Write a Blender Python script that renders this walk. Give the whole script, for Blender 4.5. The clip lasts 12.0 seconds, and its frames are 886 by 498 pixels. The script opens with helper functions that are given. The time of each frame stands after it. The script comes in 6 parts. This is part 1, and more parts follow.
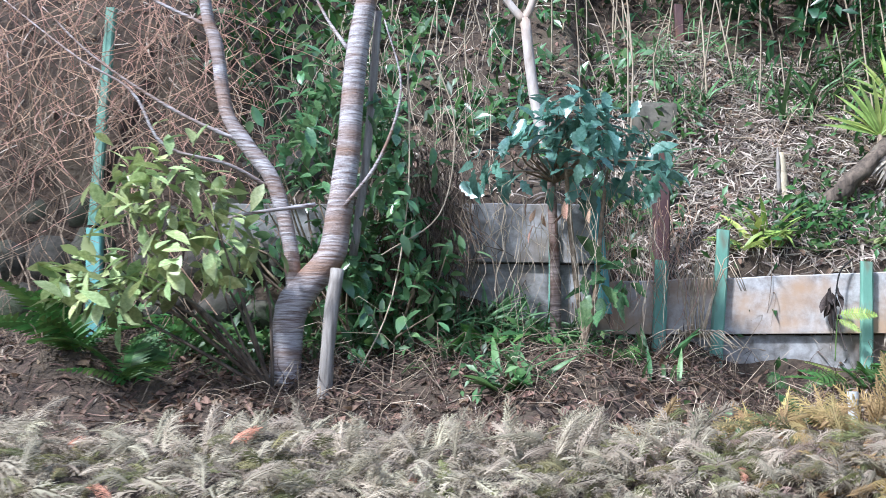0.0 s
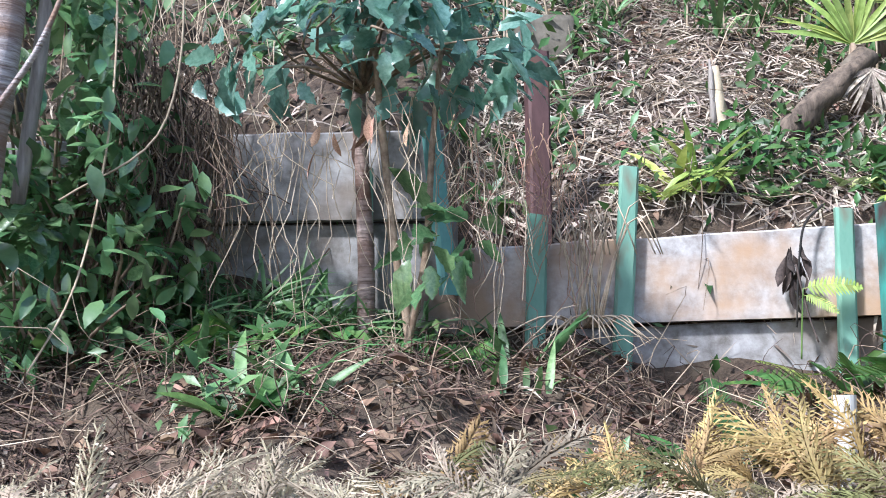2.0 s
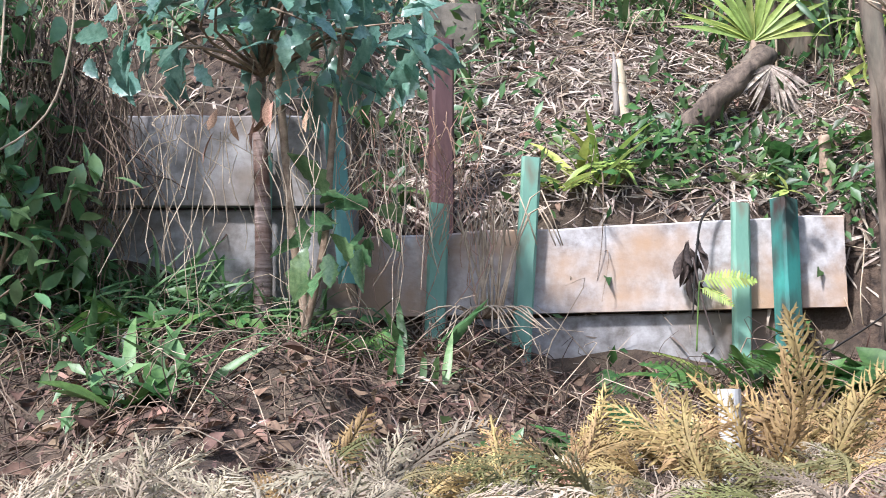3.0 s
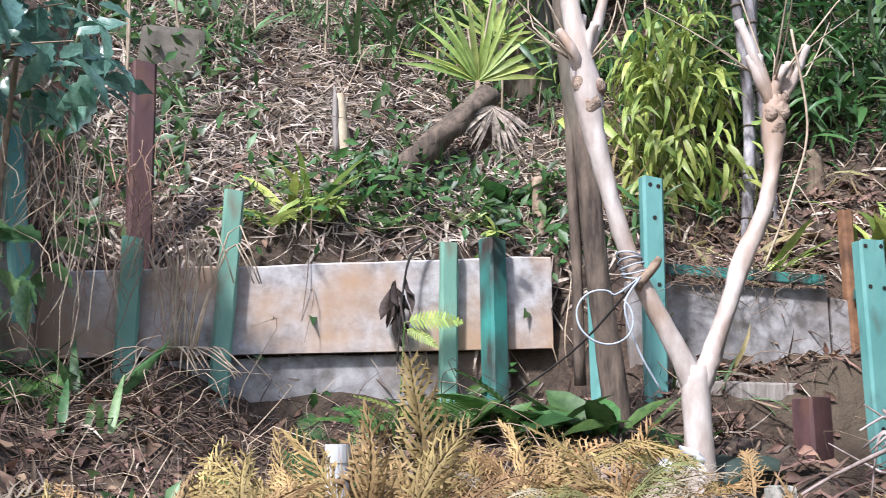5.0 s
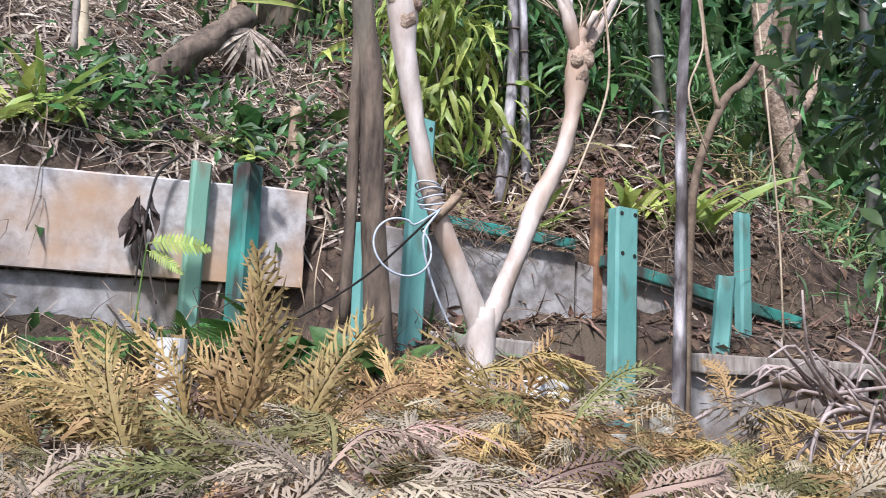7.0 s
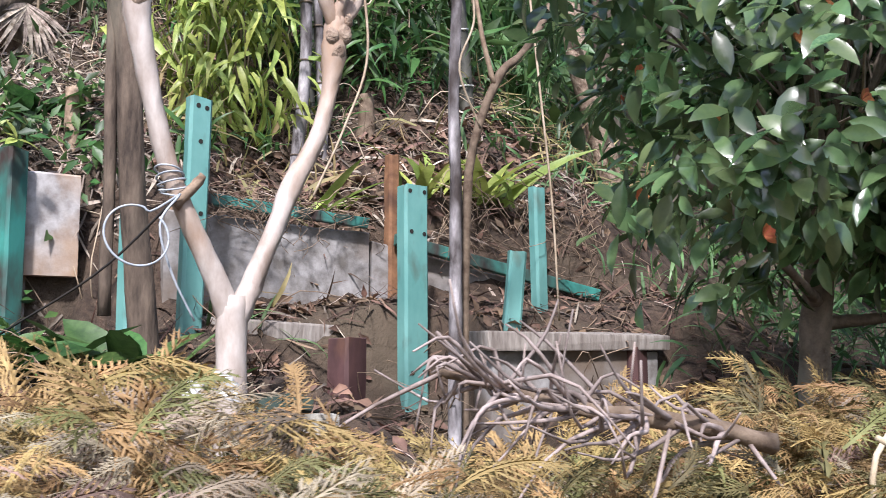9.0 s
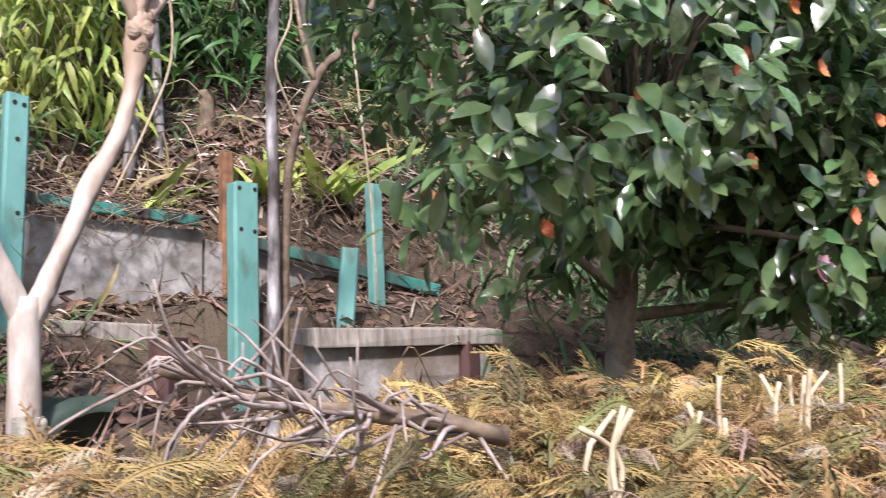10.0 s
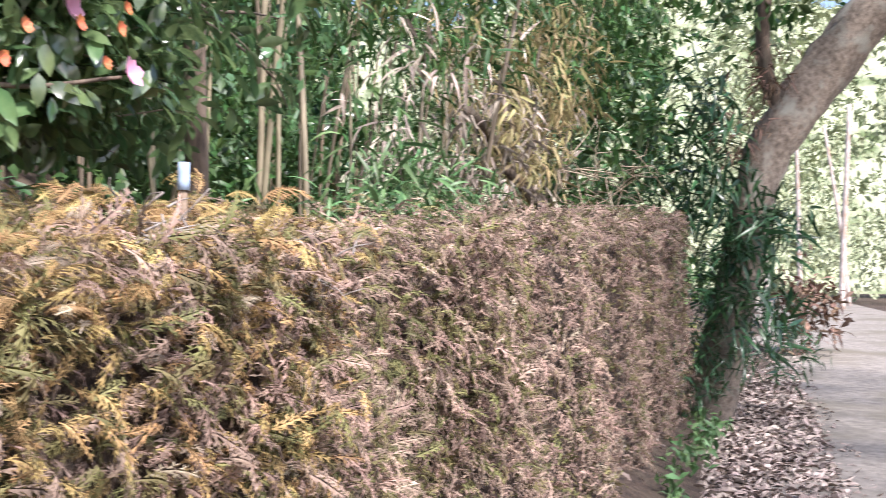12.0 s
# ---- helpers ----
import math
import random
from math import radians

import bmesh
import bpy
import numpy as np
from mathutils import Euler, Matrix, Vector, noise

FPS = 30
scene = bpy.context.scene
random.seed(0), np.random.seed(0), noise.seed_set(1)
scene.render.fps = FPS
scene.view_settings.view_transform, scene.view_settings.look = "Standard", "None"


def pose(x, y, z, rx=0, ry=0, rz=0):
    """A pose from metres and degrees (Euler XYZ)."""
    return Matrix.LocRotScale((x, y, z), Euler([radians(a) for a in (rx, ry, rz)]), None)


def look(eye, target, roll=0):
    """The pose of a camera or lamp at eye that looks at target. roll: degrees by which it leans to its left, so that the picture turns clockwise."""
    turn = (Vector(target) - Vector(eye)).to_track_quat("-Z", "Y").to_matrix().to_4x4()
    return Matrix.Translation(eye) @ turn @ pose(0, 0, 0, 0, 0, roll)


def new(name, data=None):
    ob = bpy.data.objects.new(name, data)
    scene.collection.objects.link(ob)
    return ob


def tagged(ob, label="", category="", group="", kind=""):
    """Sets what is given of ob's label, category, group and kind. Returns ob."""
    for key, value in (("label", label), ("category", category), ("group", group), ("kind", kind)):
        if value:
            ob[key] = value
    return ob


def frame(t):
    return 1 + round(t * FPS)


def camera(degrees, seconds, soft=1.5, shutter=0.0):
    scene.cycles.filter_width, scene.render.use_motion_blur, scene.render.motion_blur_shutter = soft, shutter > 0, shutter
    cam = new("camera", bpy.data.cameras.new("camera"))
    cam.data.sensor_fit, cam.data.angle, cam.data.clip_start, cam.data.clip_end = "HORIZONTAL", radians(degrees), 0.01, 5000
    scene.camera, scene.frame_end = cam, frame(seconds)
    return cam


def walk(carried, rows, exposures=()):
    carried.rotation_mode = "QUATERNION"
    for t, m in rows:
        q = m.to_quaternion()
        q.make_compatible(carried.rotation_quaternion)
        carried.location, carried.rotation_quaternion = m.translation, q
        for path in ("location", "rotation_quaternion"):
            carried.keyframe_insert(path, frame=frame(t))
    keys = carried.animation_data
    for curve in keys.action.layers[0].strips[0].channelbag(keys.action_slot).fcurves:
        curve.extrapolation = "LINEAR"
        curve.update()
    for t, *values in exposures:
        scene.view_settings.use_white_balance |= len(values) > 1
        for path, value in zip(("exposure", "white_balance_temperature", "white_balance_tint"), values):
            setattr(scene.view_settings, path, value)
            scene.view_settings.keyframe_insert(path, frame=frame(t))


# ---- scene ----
cam = camera(42.6, 12.0, soft=0.7, shutter=0.2)


def aim(x, y, z, yaw, pitch, roll):
    a, b = radians(yaw), radians(pitch)
    return look((x, y, z), (x - math.sin(a) * math.cos(b), y + math.cos(a) * math.cos(b), z + math.sin(b)), roll)


# seconds, eye x y z, yaw, pitch, lean to the left
ROWS = [
    (0.0, -0.177, -0.002, 1.76, 3.043, 6.698, 1.256),
    (0.5, 0.202, 0.799, 1.772, 5.923, 7.501, 0.525),
    (1.0, 0.161, 1.101, 1.78, 3.221, 8.17, -0.192),
    (1.5, 0.294, 1.615, 1.77, 2.636, 8.86, -0.607),
    (2.0, 0.37, 1.939, 1.734, 1.227, 8.343, -0.396),
    (2.5, 0.377, 1.978, 1.74, -1.12, 7.32, -0.23),
    (2.7, 0.385, 1.971, 1.738, -2.02, 7.36, -0.2),
    (4.3, 0.587, 1.983, 1.774, -9.4, 9.98, -0.66),
    (4.5, 0.632, 2.019, 1.775, -10.62, 9.76, -0.86),
    (5.0, 0.68, 2.068, 1.768, -14.16, 9.38, -0.86),
    (5.5, 0.661, 2.13, 1.747, -19.03, 9.04, 0.31),
    (6.0, 0.57, 2.233, 1.708, -24.75, 8.65, 1.21),
    (6.5, 0.534, 2.332, 1.703, -27.45, 8.3, 1.77),
    (6.7, 0.52, 2.366, 1.692, -28.76, 8.29, 2.15),
    (8.3, 0.612, 2.379, 1.699, -36.52, 6.68, 1.67),
    (8.5, 0.656, 2.347, 1.709, -36.58, 6.71, 1.07),
    (9.0, 0.783, 2.289, 1.73, -37.18, 6.91, 0.13),
    (9.5, 0.873, 2.211, 1.747, -38.21, 6.93, -0.66),
    (10.0, 0.946, 2.148, 1.731, -42.16, 6.63, -1.1),
    (10.5, 0.983, 2.054, 1.709, -49.34, 4.71, -1.72),
    (11.0, 0.959, 1.931, 1.697, -57.25, 2.18, -1.18),
    (11.5, 0.965, 1.827, 1.668, -65.85, 0.84, -0.05),
    (12.0, 1.033, 1.819, 1.62, -75.48, 1.21, 0.78),
]
walk(cam, [(r[0], aim(*r[1:])) for r in ROWS],
     [(0.0, 1.3, 5350, 9), (1.5, 1.5, 5450, 10), (3.0, 1.45, 5850, 15), (5.0, 1.18, 5850, 15), (6.5, 1.02, 5850, 15), (9.5, 1.15, 6150, 18), (10.5, 1.32, 6350, 21), (11.4, 1.58, 6350, 23), (12.0, 1.6, 6200, 20)])

# ---- world and light ----
SUN_EL, SUN_AZ = 48.0, -136.0          # azimuth from +y, clockwise seen from above
world = bpy.data.worlds.new("sky")
scene.world = world
world.use_nodes = True
wt = world.node_tree
sky = wt.nodes.new("ShaderNodeTexSky")
sky.sky_type = "NISHITA"
sky.sun_disc = False
sky.sun_elevation = radians(SUN_EL)
sky.sun_rotation = radians(SUN_AZ)
sky.dust_density = 2.0
wt.links.new(sky.outputs[0], wt.nodes["Background"].inputs[0])
wt.nodes["Background"].inputs[1].default_value = 0.10
sun = new("sun", bpy.data.lights.new("sun", "SUN"))
sun.data.energy = 2.9
sun.data.angle = radians(5.0)
sun.data.color = (1.0, 0.965, 0.91)
sd = Vector((math.sin(radians(SUN_AZ)) * math.cos(radians(SUN_EL)), math.cos(radians(SUN_AZ)) * math.cos(radians(SUN_EL)), math.sin(radians(SUN_EL))))
sun.matrix_world = look(tuple(sd * 60), (0, 0, 0))

rng = np.random.default_rng(7)
A = np.array


# ---- mesh helpers ----
def mesh_of(name, V, F, mat, smooth=True):
    me = bpy.data.meshes.new(name)
    V = np.asarray(V, dtype=np.float32)
    if isinstance(F, np.ndarray):
        k = F.shape[1]
        me.vertices.add(len(V))
        me.vertices.foreach_set("co", V.ravel())
        me.loops.add(F.size)
        me.loops.foreach_set("vertex_index", F.astype(np.int32).ravel())
        me.polygons.add(len(F))
        me.polygons.foreach_set("loop_start", np.arange(0, F.size, k, dtype=np.int32))
        me.update(calc_edges=True)
    else:
        me.from_pydata([tuple(map(float, v)) for v in V], [], [tuple(map(int, f)) for f in F])
    me.validate()
    me.polygons.foreach_set("use_smooth", np.full(len(me.polygons), smooth))
    me.materials.append(mat)
    return me


def thing(name, at, label, category, group="", kind=""):
    ob = new(name)
    ob.location = at
    ob.empty_display_size = 0.1
    return tagged(ob, label, category, group, kind)


def base_of(parent):
    b = A(parent.location, dtype=float)
    return b + A(parent.parent.location, dtype=float) if parent.parent else b


def part(name, V, F, mat, parent, label="", smooth=True, kind=""):
    ob = new(name, mesh_of(name, np.asarray(V, dtype=float) - base_of(parent), F, mat, smooth))
    ob.parent = parent
    return tagged(ob, label, kind=kind)


def single(name, V, F, mat, label, category, group="", kind="", smooth=True):
    return tagged(new(name, mesh_of(name, V, F, mat, smooth)), label, category, group, kind)


def join(*sets):
    V, F, n = [], [], 0
    for v, f in sets:
        V.append(np.asarray(v, dtype=float))
        F.append(np.asarray(f) + n)
        n += len(v)
    return np.concatenate(V), np.concatenate(F)


def unit(v):
    v = np.asarray(v, dtype=float)
    return v / np.maximum(np.linalg.norm(v, axis=-1, keepdims=True), 1e-9)


def frames(d, n, s):
    """Rotation-scale arrays whose y axis is d and whose z axis is near n."""
    y = unit(d)
    x = unit(np.cross(y, n))
    z = np.cross(x, y)
    return np.stack([x, y, z], -1) * np.asarray(s, dtype=float).reshape(-1, 1, 1)


def spread(tmpl, M, loc):
    v, f = tmpl
    N, k = len(loc), len(v)
    V = np.einsum("nij,kj->nki", M, v) + np.asarray(loc)[:, None, :]
    F = (np.asarray(f)[None] + (np.arange(N) * k)[:, None, None]).reshape(-1, np.asarray(f).shape[1])
    return V.reshape(-1, 3), F


def scatter(tmpls, M, loc):
    pick = rng.integers(0, len(tmpls), len(loc))
    return join(*[spread(t, M[pick == i], loc[pick == i]) for i, t in enumerate(tmpls) if (pick == i).any()])


def pieces(name, meshes, M, loc, parent):
    """Objects of their own that share meshes, as parts of a thing."""
    b = base_of(parent)
    for i in range(len(loc)):
        m = Matrix([[*M[i][r], loc[i][r] - b[r]] for r in range(3)] + [[0, 0, 0, 1]])
        ob = new(name, meshes[int(rng.integers(0, len(meshes)))])
        ob.parent = parent
        ob.matrix_basis = m


def rand_dirs(n):
    return unit(rng.normal(size=(n, 3)))


def smooth_line(pts, n):
    """A Catmull-Rom line through the points."""
    p = np.asarray(pts, dtype=float)
    p = np.vstack([2 * p[0] - p[1], p, 2 * p[-1] - p[-2]])
    out = []
    for u in np.linspace(0, len(p) - 3 - 1e-6, n):
        i, t = int(u), u - int(u)
        a, b, c, d = p[i:i + 4]
        out.append(0.5 * (2 * b + (c - a) * t + (2 * a - 5 * b + 4 * c - d) * t * t + (3 * b - a - 3 * c + d) * t ** 3))
    return A(out)


def tube(pts, radii, sides=8, n=None, rough=0.0, cap=True):
    """A round stem through points with radii; rough: uneven thickness."""
    n = n or max(3, 4 * len(pts))
    line = smooth_line(pts, n)
    r = np.interp(np.linspace(0, 1, n), np.linspace(0, 1, len(radii)), radii)
    t = unit(np.gradient(line, axis=0))
    ref = A([0.31, 0.94, 0.1]) if abs(t[0][2]) > 0.7 else A([0.1, 0.2, 0.97])
    x = unit(np.cross(t, ref))
    y = np.cross(t, x)
    a = np.linspace(0, 2 * np.pi, sides, endpoint=False)
    rr = r[:, None] * (1 + rough * rng.normal(size=(n, sides)))
    V = line[:, None] + rr[..., None] * (x[:, None] * np.cos(a)[None, :, None] + y[:, None] * np.sin(a)[None, :, None])
    i, j = np.meshgrid(np.arange(n - 1), np.arange(sides), indexing="ij")
    q = np.stack([i * sides + j, i * sides + (j + 1) % sides, (i + 1) * sides + (j + 1) % sides, (i + 1) * sides + j], -1).reshape(-1, 4)
    V = V.reshape(-1, 3)
    if cap:
        k = len(V)
        V = np.vstack([V, line[0], line[-1]])
        e = A([[k, (s + 1) % sides, s, s] for s in range(sides)])
        g = A([[k + 1, (n - 1) * sides + s, (n - 1) * sides + (s + 1) % sides, (n - 1) * sides + (s + 1) % sides] for s in range(sides)])
        q = tri_safe(q, e, g)
        return V, q
    return V, tri_safe(q)


def tri_safe(*quads):
    """Triangles out of quads, without the empty ones."""
    q = np.concatenate(quads)
    t = np.concatenate([q[:, [0, 1, 2]], q[:, [0, 2, 3]]])
    return t[(t[:, 0] != t[:, 1]) & (t[:, 1] != t[:, 2]) & (t[:, 0] != t[:, 2])]


def box(c, size, turn=None, bevel=0.006, jitter=0.0):
    """A bevelled box, its corners slightly uneven."""
    bm = bmesh.new()
    bmesh.ops.create_cube(bm, size=1)
    bmesh.ops.scale(bm, vec=Vector(size), verts=bm.verts)
    for v in bm.verts:
        v.co += Vector(rng.normal(size=3) * jitter)
    bmesh.ops.bevel(bm, geom=bm.edges[:], offset=bevel, segments=2, affect="EDGES", profile=0.6)
    bmesh.ops.triangulate(bm, faces=bm.faces[:])
    m = turn if turn is not None else Matrix.Identity(3)
    V = A([tuple(m @ v.co + Vector(c)) for v in bm.verts])
    F = A([[v.index for v in f.verts] for f in bm.faces])
    bm.free()
    return V, F


def rot(rx=0, ry=0, rz=0):
    return Euler([radians(a) for a in (rx, ry, rz)]).to_matrix()


# ---- leaf shapes (base at the origin, along +y, face +z) ----
def leaf_shape(width=0.4, stations=4, fold=0.25, droop=0.25, peak=0.45, wave=0.0, teeth=0.0):
    V, F = [], []
    for i in range(stations + 1):
        u = i / stations
        w = width / 2 * (math.sin(math.pi * u ** (math.log(0.5) / math.log(peak))) ** 0.8 if 0 < u < 1 else 0.02)
        w *= 1 + (teeth if i % 2 else -teeth)
        z = -droop * u * u
        s = wave * math.sin(i * 2.4)
        V += [(-w, u, z + fold * w + s), (0, u, z), (w, u, z + fold * w - s)]
    for i in range(stations):
        k = 3 * i
        F += [(k, k + 1, k + 4), (k, k + 4, k + 3), (k + 1, k + 2, k + 5), (k + 1, k + 5, k + 4)]
    return A(V), A(F)


def blade_shape(width=0.05, bend=0.6, n=5, twist=0.0):
    V, F = [], []
    for i in range(n + 1):
        u = i / n
        a = bend * u * 1.6
        w = width / 2 * (1 - u ** 2.2) * (0.6 + 0.4 * min(1, u * 4)) + 0.001
        y, z = u * (1 - 0.35 * bend * u), 0.9 * bend * u * 0.35 - bend * u * u * 0.9
        V += [(-w, y, z + 0.3 * w), (0, y, z), (w, y, z + 0.3 * w + twist * u * w)]
    for i in range(n):
        k = 3 * i
        F += [(k, k + 1, k + 4), (k, k + 4, k + 3), (k + 1, k + 2, k + 5), (k + 1, k + 5, k + 4)]
    return A(V), A(F)


def cypress_frond(pairs=13, droop=0.5, curl=0.6, fine=2, seed=0):
    """A drooping fern-like spray of scale-leaved conifer, in one connected sheet: axis, curved fingers, side tips."""
    r = np.random.default_rng(seed)
    V, F = [], []

    def axis(u):
        return A([0.10 * math.sin(u * 2.6 + seed) * u, u * (1 - 0.25 * droop * u), 0.42 * u - droop * 1.5 * u * u])

    for i in range(pairs + 1):
        u = i / pairs
        w = A([0.014 * (1.15 - u), 0, 0])
        V.extend([axis(u) - w, axis(u) + w])
        if i:
            k = 2 * i
            F.extend([(k - 2, k - 1, k + 1), (k - 2, k + 1, k)])
    for i in range(pairs):
        u = (i + 0.5) / pairs
        for n, side in enumerate((-1, 1)):
            if u < 0.08 or r.random() < 0.05:
                continue
            ln = 0.33 * (1 - u) ** 0.6 * min(1, 0.45 + u * 2.4) * r.uniform(0.8, 1.15) + 0.04
            ang = radians(r.uniform(46, 62))
            d = A([side * math.sin(ang), math.cos(ang), r.uniform(-0.05, 0.15)])
            c = curl * r.uniform(0.6, 1.4)
            across = A([side * math.cos(ang), -math.sin(ang), 0.0])

            def along(q):
                return axis(u) + d * ln * q + A([-side * 0.25 * ln * q * q, 0.25 * ln * q * q, 0.25 * ln * q - c * ln * q * q * 1.2])

            lo, hi = 2 * i + n, 2 * (i + 1) + n
            k = len(V)
            if fine > 1:
                V.extend([along(0.12) + across * 0.009, along(0.12) - across * 0.009, along(0.6) + across * 0.0095, along(0.6) - across * 0.0095, along(1.0)])
                F.extend([(lo, k, k + 1), (lo, k + 1, hi), (k, k + 2, k + 3), (k, k + 3, k + 1), (k + 2, k + 4, k + 3)])
                tips = ((k, 0.21, 1), (k + 1, 0.21, -1), (k + 2, 0.69, 1), (k + 3, 0.69, -1))
            else:
                V.extend([along(0.3) + across * 0.017, along(0.3) - across * 0.017, along(1.0)])
                F.extend([(lo, k, k + 1), (lo, k + 1, hi), (k, k + 2, k + 1)])
                tips = ((k, 0.55, 1), (k + 1, 0.55, -1))
            for p, q, sg in tips:
                e = len(V)
                t = 0.085 * (1.25 - u) * r.uniform(0.7, 1.2)
                V.extend([along(q) + across * sg * 0.004, along(q) + across * sg * t * 0.75 + d * t * 0.7 - A([0, 0, 0.4 * c * t])])
                F.append((p, e, e + 1))
    return A(V), A(F)


def pinnate(pairs=14, width=0.3, droop=0.3, leaf_w=0.05, tilt=68):
    """A fern frond: a midrib with two rows of narrow leaflets."""
    V, F = [], []
    for i in range(pairs):
        u = 0.1 + 0.9 * i / pairs
        p = A([0, u, 0.25 * u - droop * u * u * 1.4])
        ln = width * math.sin(math.pi * min(1, 0.12 + u * 0.9)) ** 0.7 + 0.02
        for sd in (-1, 1):
            a = radians(tilt)
            e = A([sd * math.sin(a), math.cos(a), -0.25]) * ln
            w = A([0, leaf_w / 2, 0])
            k = len(V)
            V.extend([p - w, p + w, p + e * 0.55 + w * 0.9, p + e, p + e * 0.55 - w * 0.9])
            F.extend([(k, k + 1, k + 2), (k, k + 2, k + 4), (k + 2, k + 3, k + 4)])
    k = len(V)
    for i in range(6):
        u = i / 5
        c = A([0, u, 0.25 * u - droop * u * u * 1.4 - 0.003])
        V.extend([c - A([0.008, 0, 0]), c + A([0.008, 0, 0])])
    for i in range(5):
        F.extend([(k + 2 * i, k + 2 * i + 1, k + 2 * i + 3), (k + 2 * i, k + 2 * i + 3, k + 2 * i + 2)])
    return A(V), A(F)


# ---- materials ----
def mat(name, c1, c2, scale=8.0, rough=0.75, bump=0.25, island=0.0, hue=0.0, metal=0.0, stretch=(1, 1, 1), stain=None,
        stain_scale=2.0, stain_amount=0.5, thin=0.0, spec=0.5, dist=0.01, coat=0.0):
    m = bpy.data.materials.new(name)
    m.use_nodes = True
    t = m.node_tree
    N, L = t.nodes, t.links
    bsdf = N["Principled BSDF"]
    co = N.new("ShaderNodeTexCoord")
    mp = N.new("ShaderNodeMapping")
    mp.inputs["Scale"].default_value = stretch
    L.new(co.outputs["Object"], mp.inputs[0])
    n1 = N.new("ShaderNodeTexNoise")
    n1.inputs["Scale"].default_value, n1.inputs["Detail"].default_value, n1.inputs["Roughness"].default_value = scale, 6, 0.65
    L.new(mp.outputs[0], n1.inputs[0])
    ramp = N.new("ShaderNodeValToRGB")
    ramp.color_ramp.elements[0].position, ramp.color_ramp.elements[1].position = 0.34, 0.68
    ramp.color_ramp.elements[0].color, ramp.color_ramp.elements[1].color = (*c1, 1), (*c2, 1)
    L.new(n1.outputs[0], ramp.inputs[0])
    col = ramp.outputs[0]
    if stain:
        n2 = N.new("ShaderNodeTexNoise")
        n2.inputs["Scale"].default_value, n2.inputs["Detail"].default_value = stain_scale, 5
        L.new(mp.outputs[0], n2.inputs[0])
        r2 = N.new("ShaderNodeValToRGB")
        r2.color_ramp.elements[0].position, r2.color_ramp.elements[1].position = 0.60 - 0.25 * stain_amount, 0.76 - 0.2 * stain_amount
        L.new(n2.outputs[0], r2.inputs[0])
        mx = N.new("ShaderNodeMix")
        mx.data_type = "RGBA"
        L.new(r2.outputs[0], mx.inputs[0])
        L.new(col, mx.inputs[6])
        mx.inputs[7].default_value = (*stain, 1)
        col = mx.outputs[2]
    if island or hue:
        g = N.new("ShaderNodeNewGeometry")
        oi = N.new("ShaderNodeObjectInfo")
        ad = N.new("ShaderNodeMath")
        ad.operation = "ADD"
        L.new(g.outputs["Random Per Island"], ad.inputs[0])
        L.new(oi.outputs["Random"], ad.inputs[1])
        fr = N.new("ShaderNodeMath")
        fr.operation = "FRACT"
        L.new(ad.outputs[0], fr.inputs[0])
        hs = N.new("ShaderNodeHueSaturation")
        for out, lo, hi in (("Value", 1 - island, 1 + island), ("Hue", 0.5 - hue, 0.5 + hue)):
            mr = N.new("ShaderNodeMapRange")
            mr.inputs["To Min"].default_value, mr.inputs["To Max"].default_value = lo, hi
            if out == "Hue":
                mu = N.new("ShaderNodeMath")
                mu.operation = "MULTIPLY"
                mu.inputs[1].default_value = 7.31
                f2 = N.new("ShaderNodeMath")
                f2.operation = "FRACT"
                L.new(fr.outputs[0], mu.inputs[0])
                L.new(mu.outputs[0], f2.inputs[0])
                L.new(f2.outputs[0], mr.inputs[0])
            else:
                L.new(fr.outputs[0], mr.inputs[0])
            L.new(mr.outputs[0], hs.inputs[out])
        L.new(col, hs.inputs["Color"])
        col = hs.outputs[0]
    L.new(col, bsdf.inputs["Base Color"])
    bsdf.inputs["Roughness"].default_value = rough
    bsdf.inputs["Metallic"].default_value = metal
    bsdf.inputs["Specular IOR Level"].default_value = spec
    bsdf.inputs["Coat Weight"].default_value, bsdf.inputs["Coat Roughness"].default_value = coat, 0.16
    if bump:
        bp = N.new("ShaderNodeBump")
        bp.inputs["Strength"].default_value, bp.inputs["Distance"].default_value = bump, dist
        L.new(n1.outputs[0], bp.inputs["Height"])
        L.new(bp.outputs[0], bsdf.inputs["Normal"])
    if thin:
        tr = N.new("ShaderNodeBsdfTranslucent")
        L.new(col, tr.inputs[0])
        ms = N.new("ShaderNodeMixShader")
        ms.inputs[0].default_value = thin
        L.new(bsdf.outputs[0], ms.inputs[1])
        L.new(tr.outputs[0], ms.inputs[2])
        L.new(ms.outputs[0], N["Material Output"].inputs[0])
    return m


SOIL = mat("soil", (0.022, 0.014, 0.01), (0.11, 0.074, 0.05), 22, 0.95, 0.9, stain=(0.10, 0.075, 0.05), stain_scale=3, dist=0.03)
DIRT = mat("dirt_path", (0.17, 0.15, 0.125), (0.33, 0.295, 0.25), 9, 0.95, 0.5, stain=(0.17, 0.15, 0.11), stain_scale=0.9, dist=0.02)
SAPBARK = mat("young_banded_bark", (0.10, 0.06, 0.045), (0.42, 0.33, 0.29), 24, 0.6, 0.7, stretch=(0.35, 0.35, 3.2), stain=(0.16, 0.08, 0.05), stain_scale=2.2, stain_amount=0.6)
CHERRY = mat("cherry_bark", (0.13, 0.085, 0.07), (0.64, 0.6, 0.61), 34, 0.6, 0.7, stretch=(0.3, 0.3, 3.6), stain=(0.24, 0.135, 0.085), stain_scale=1.9, stain_amount=0.6)
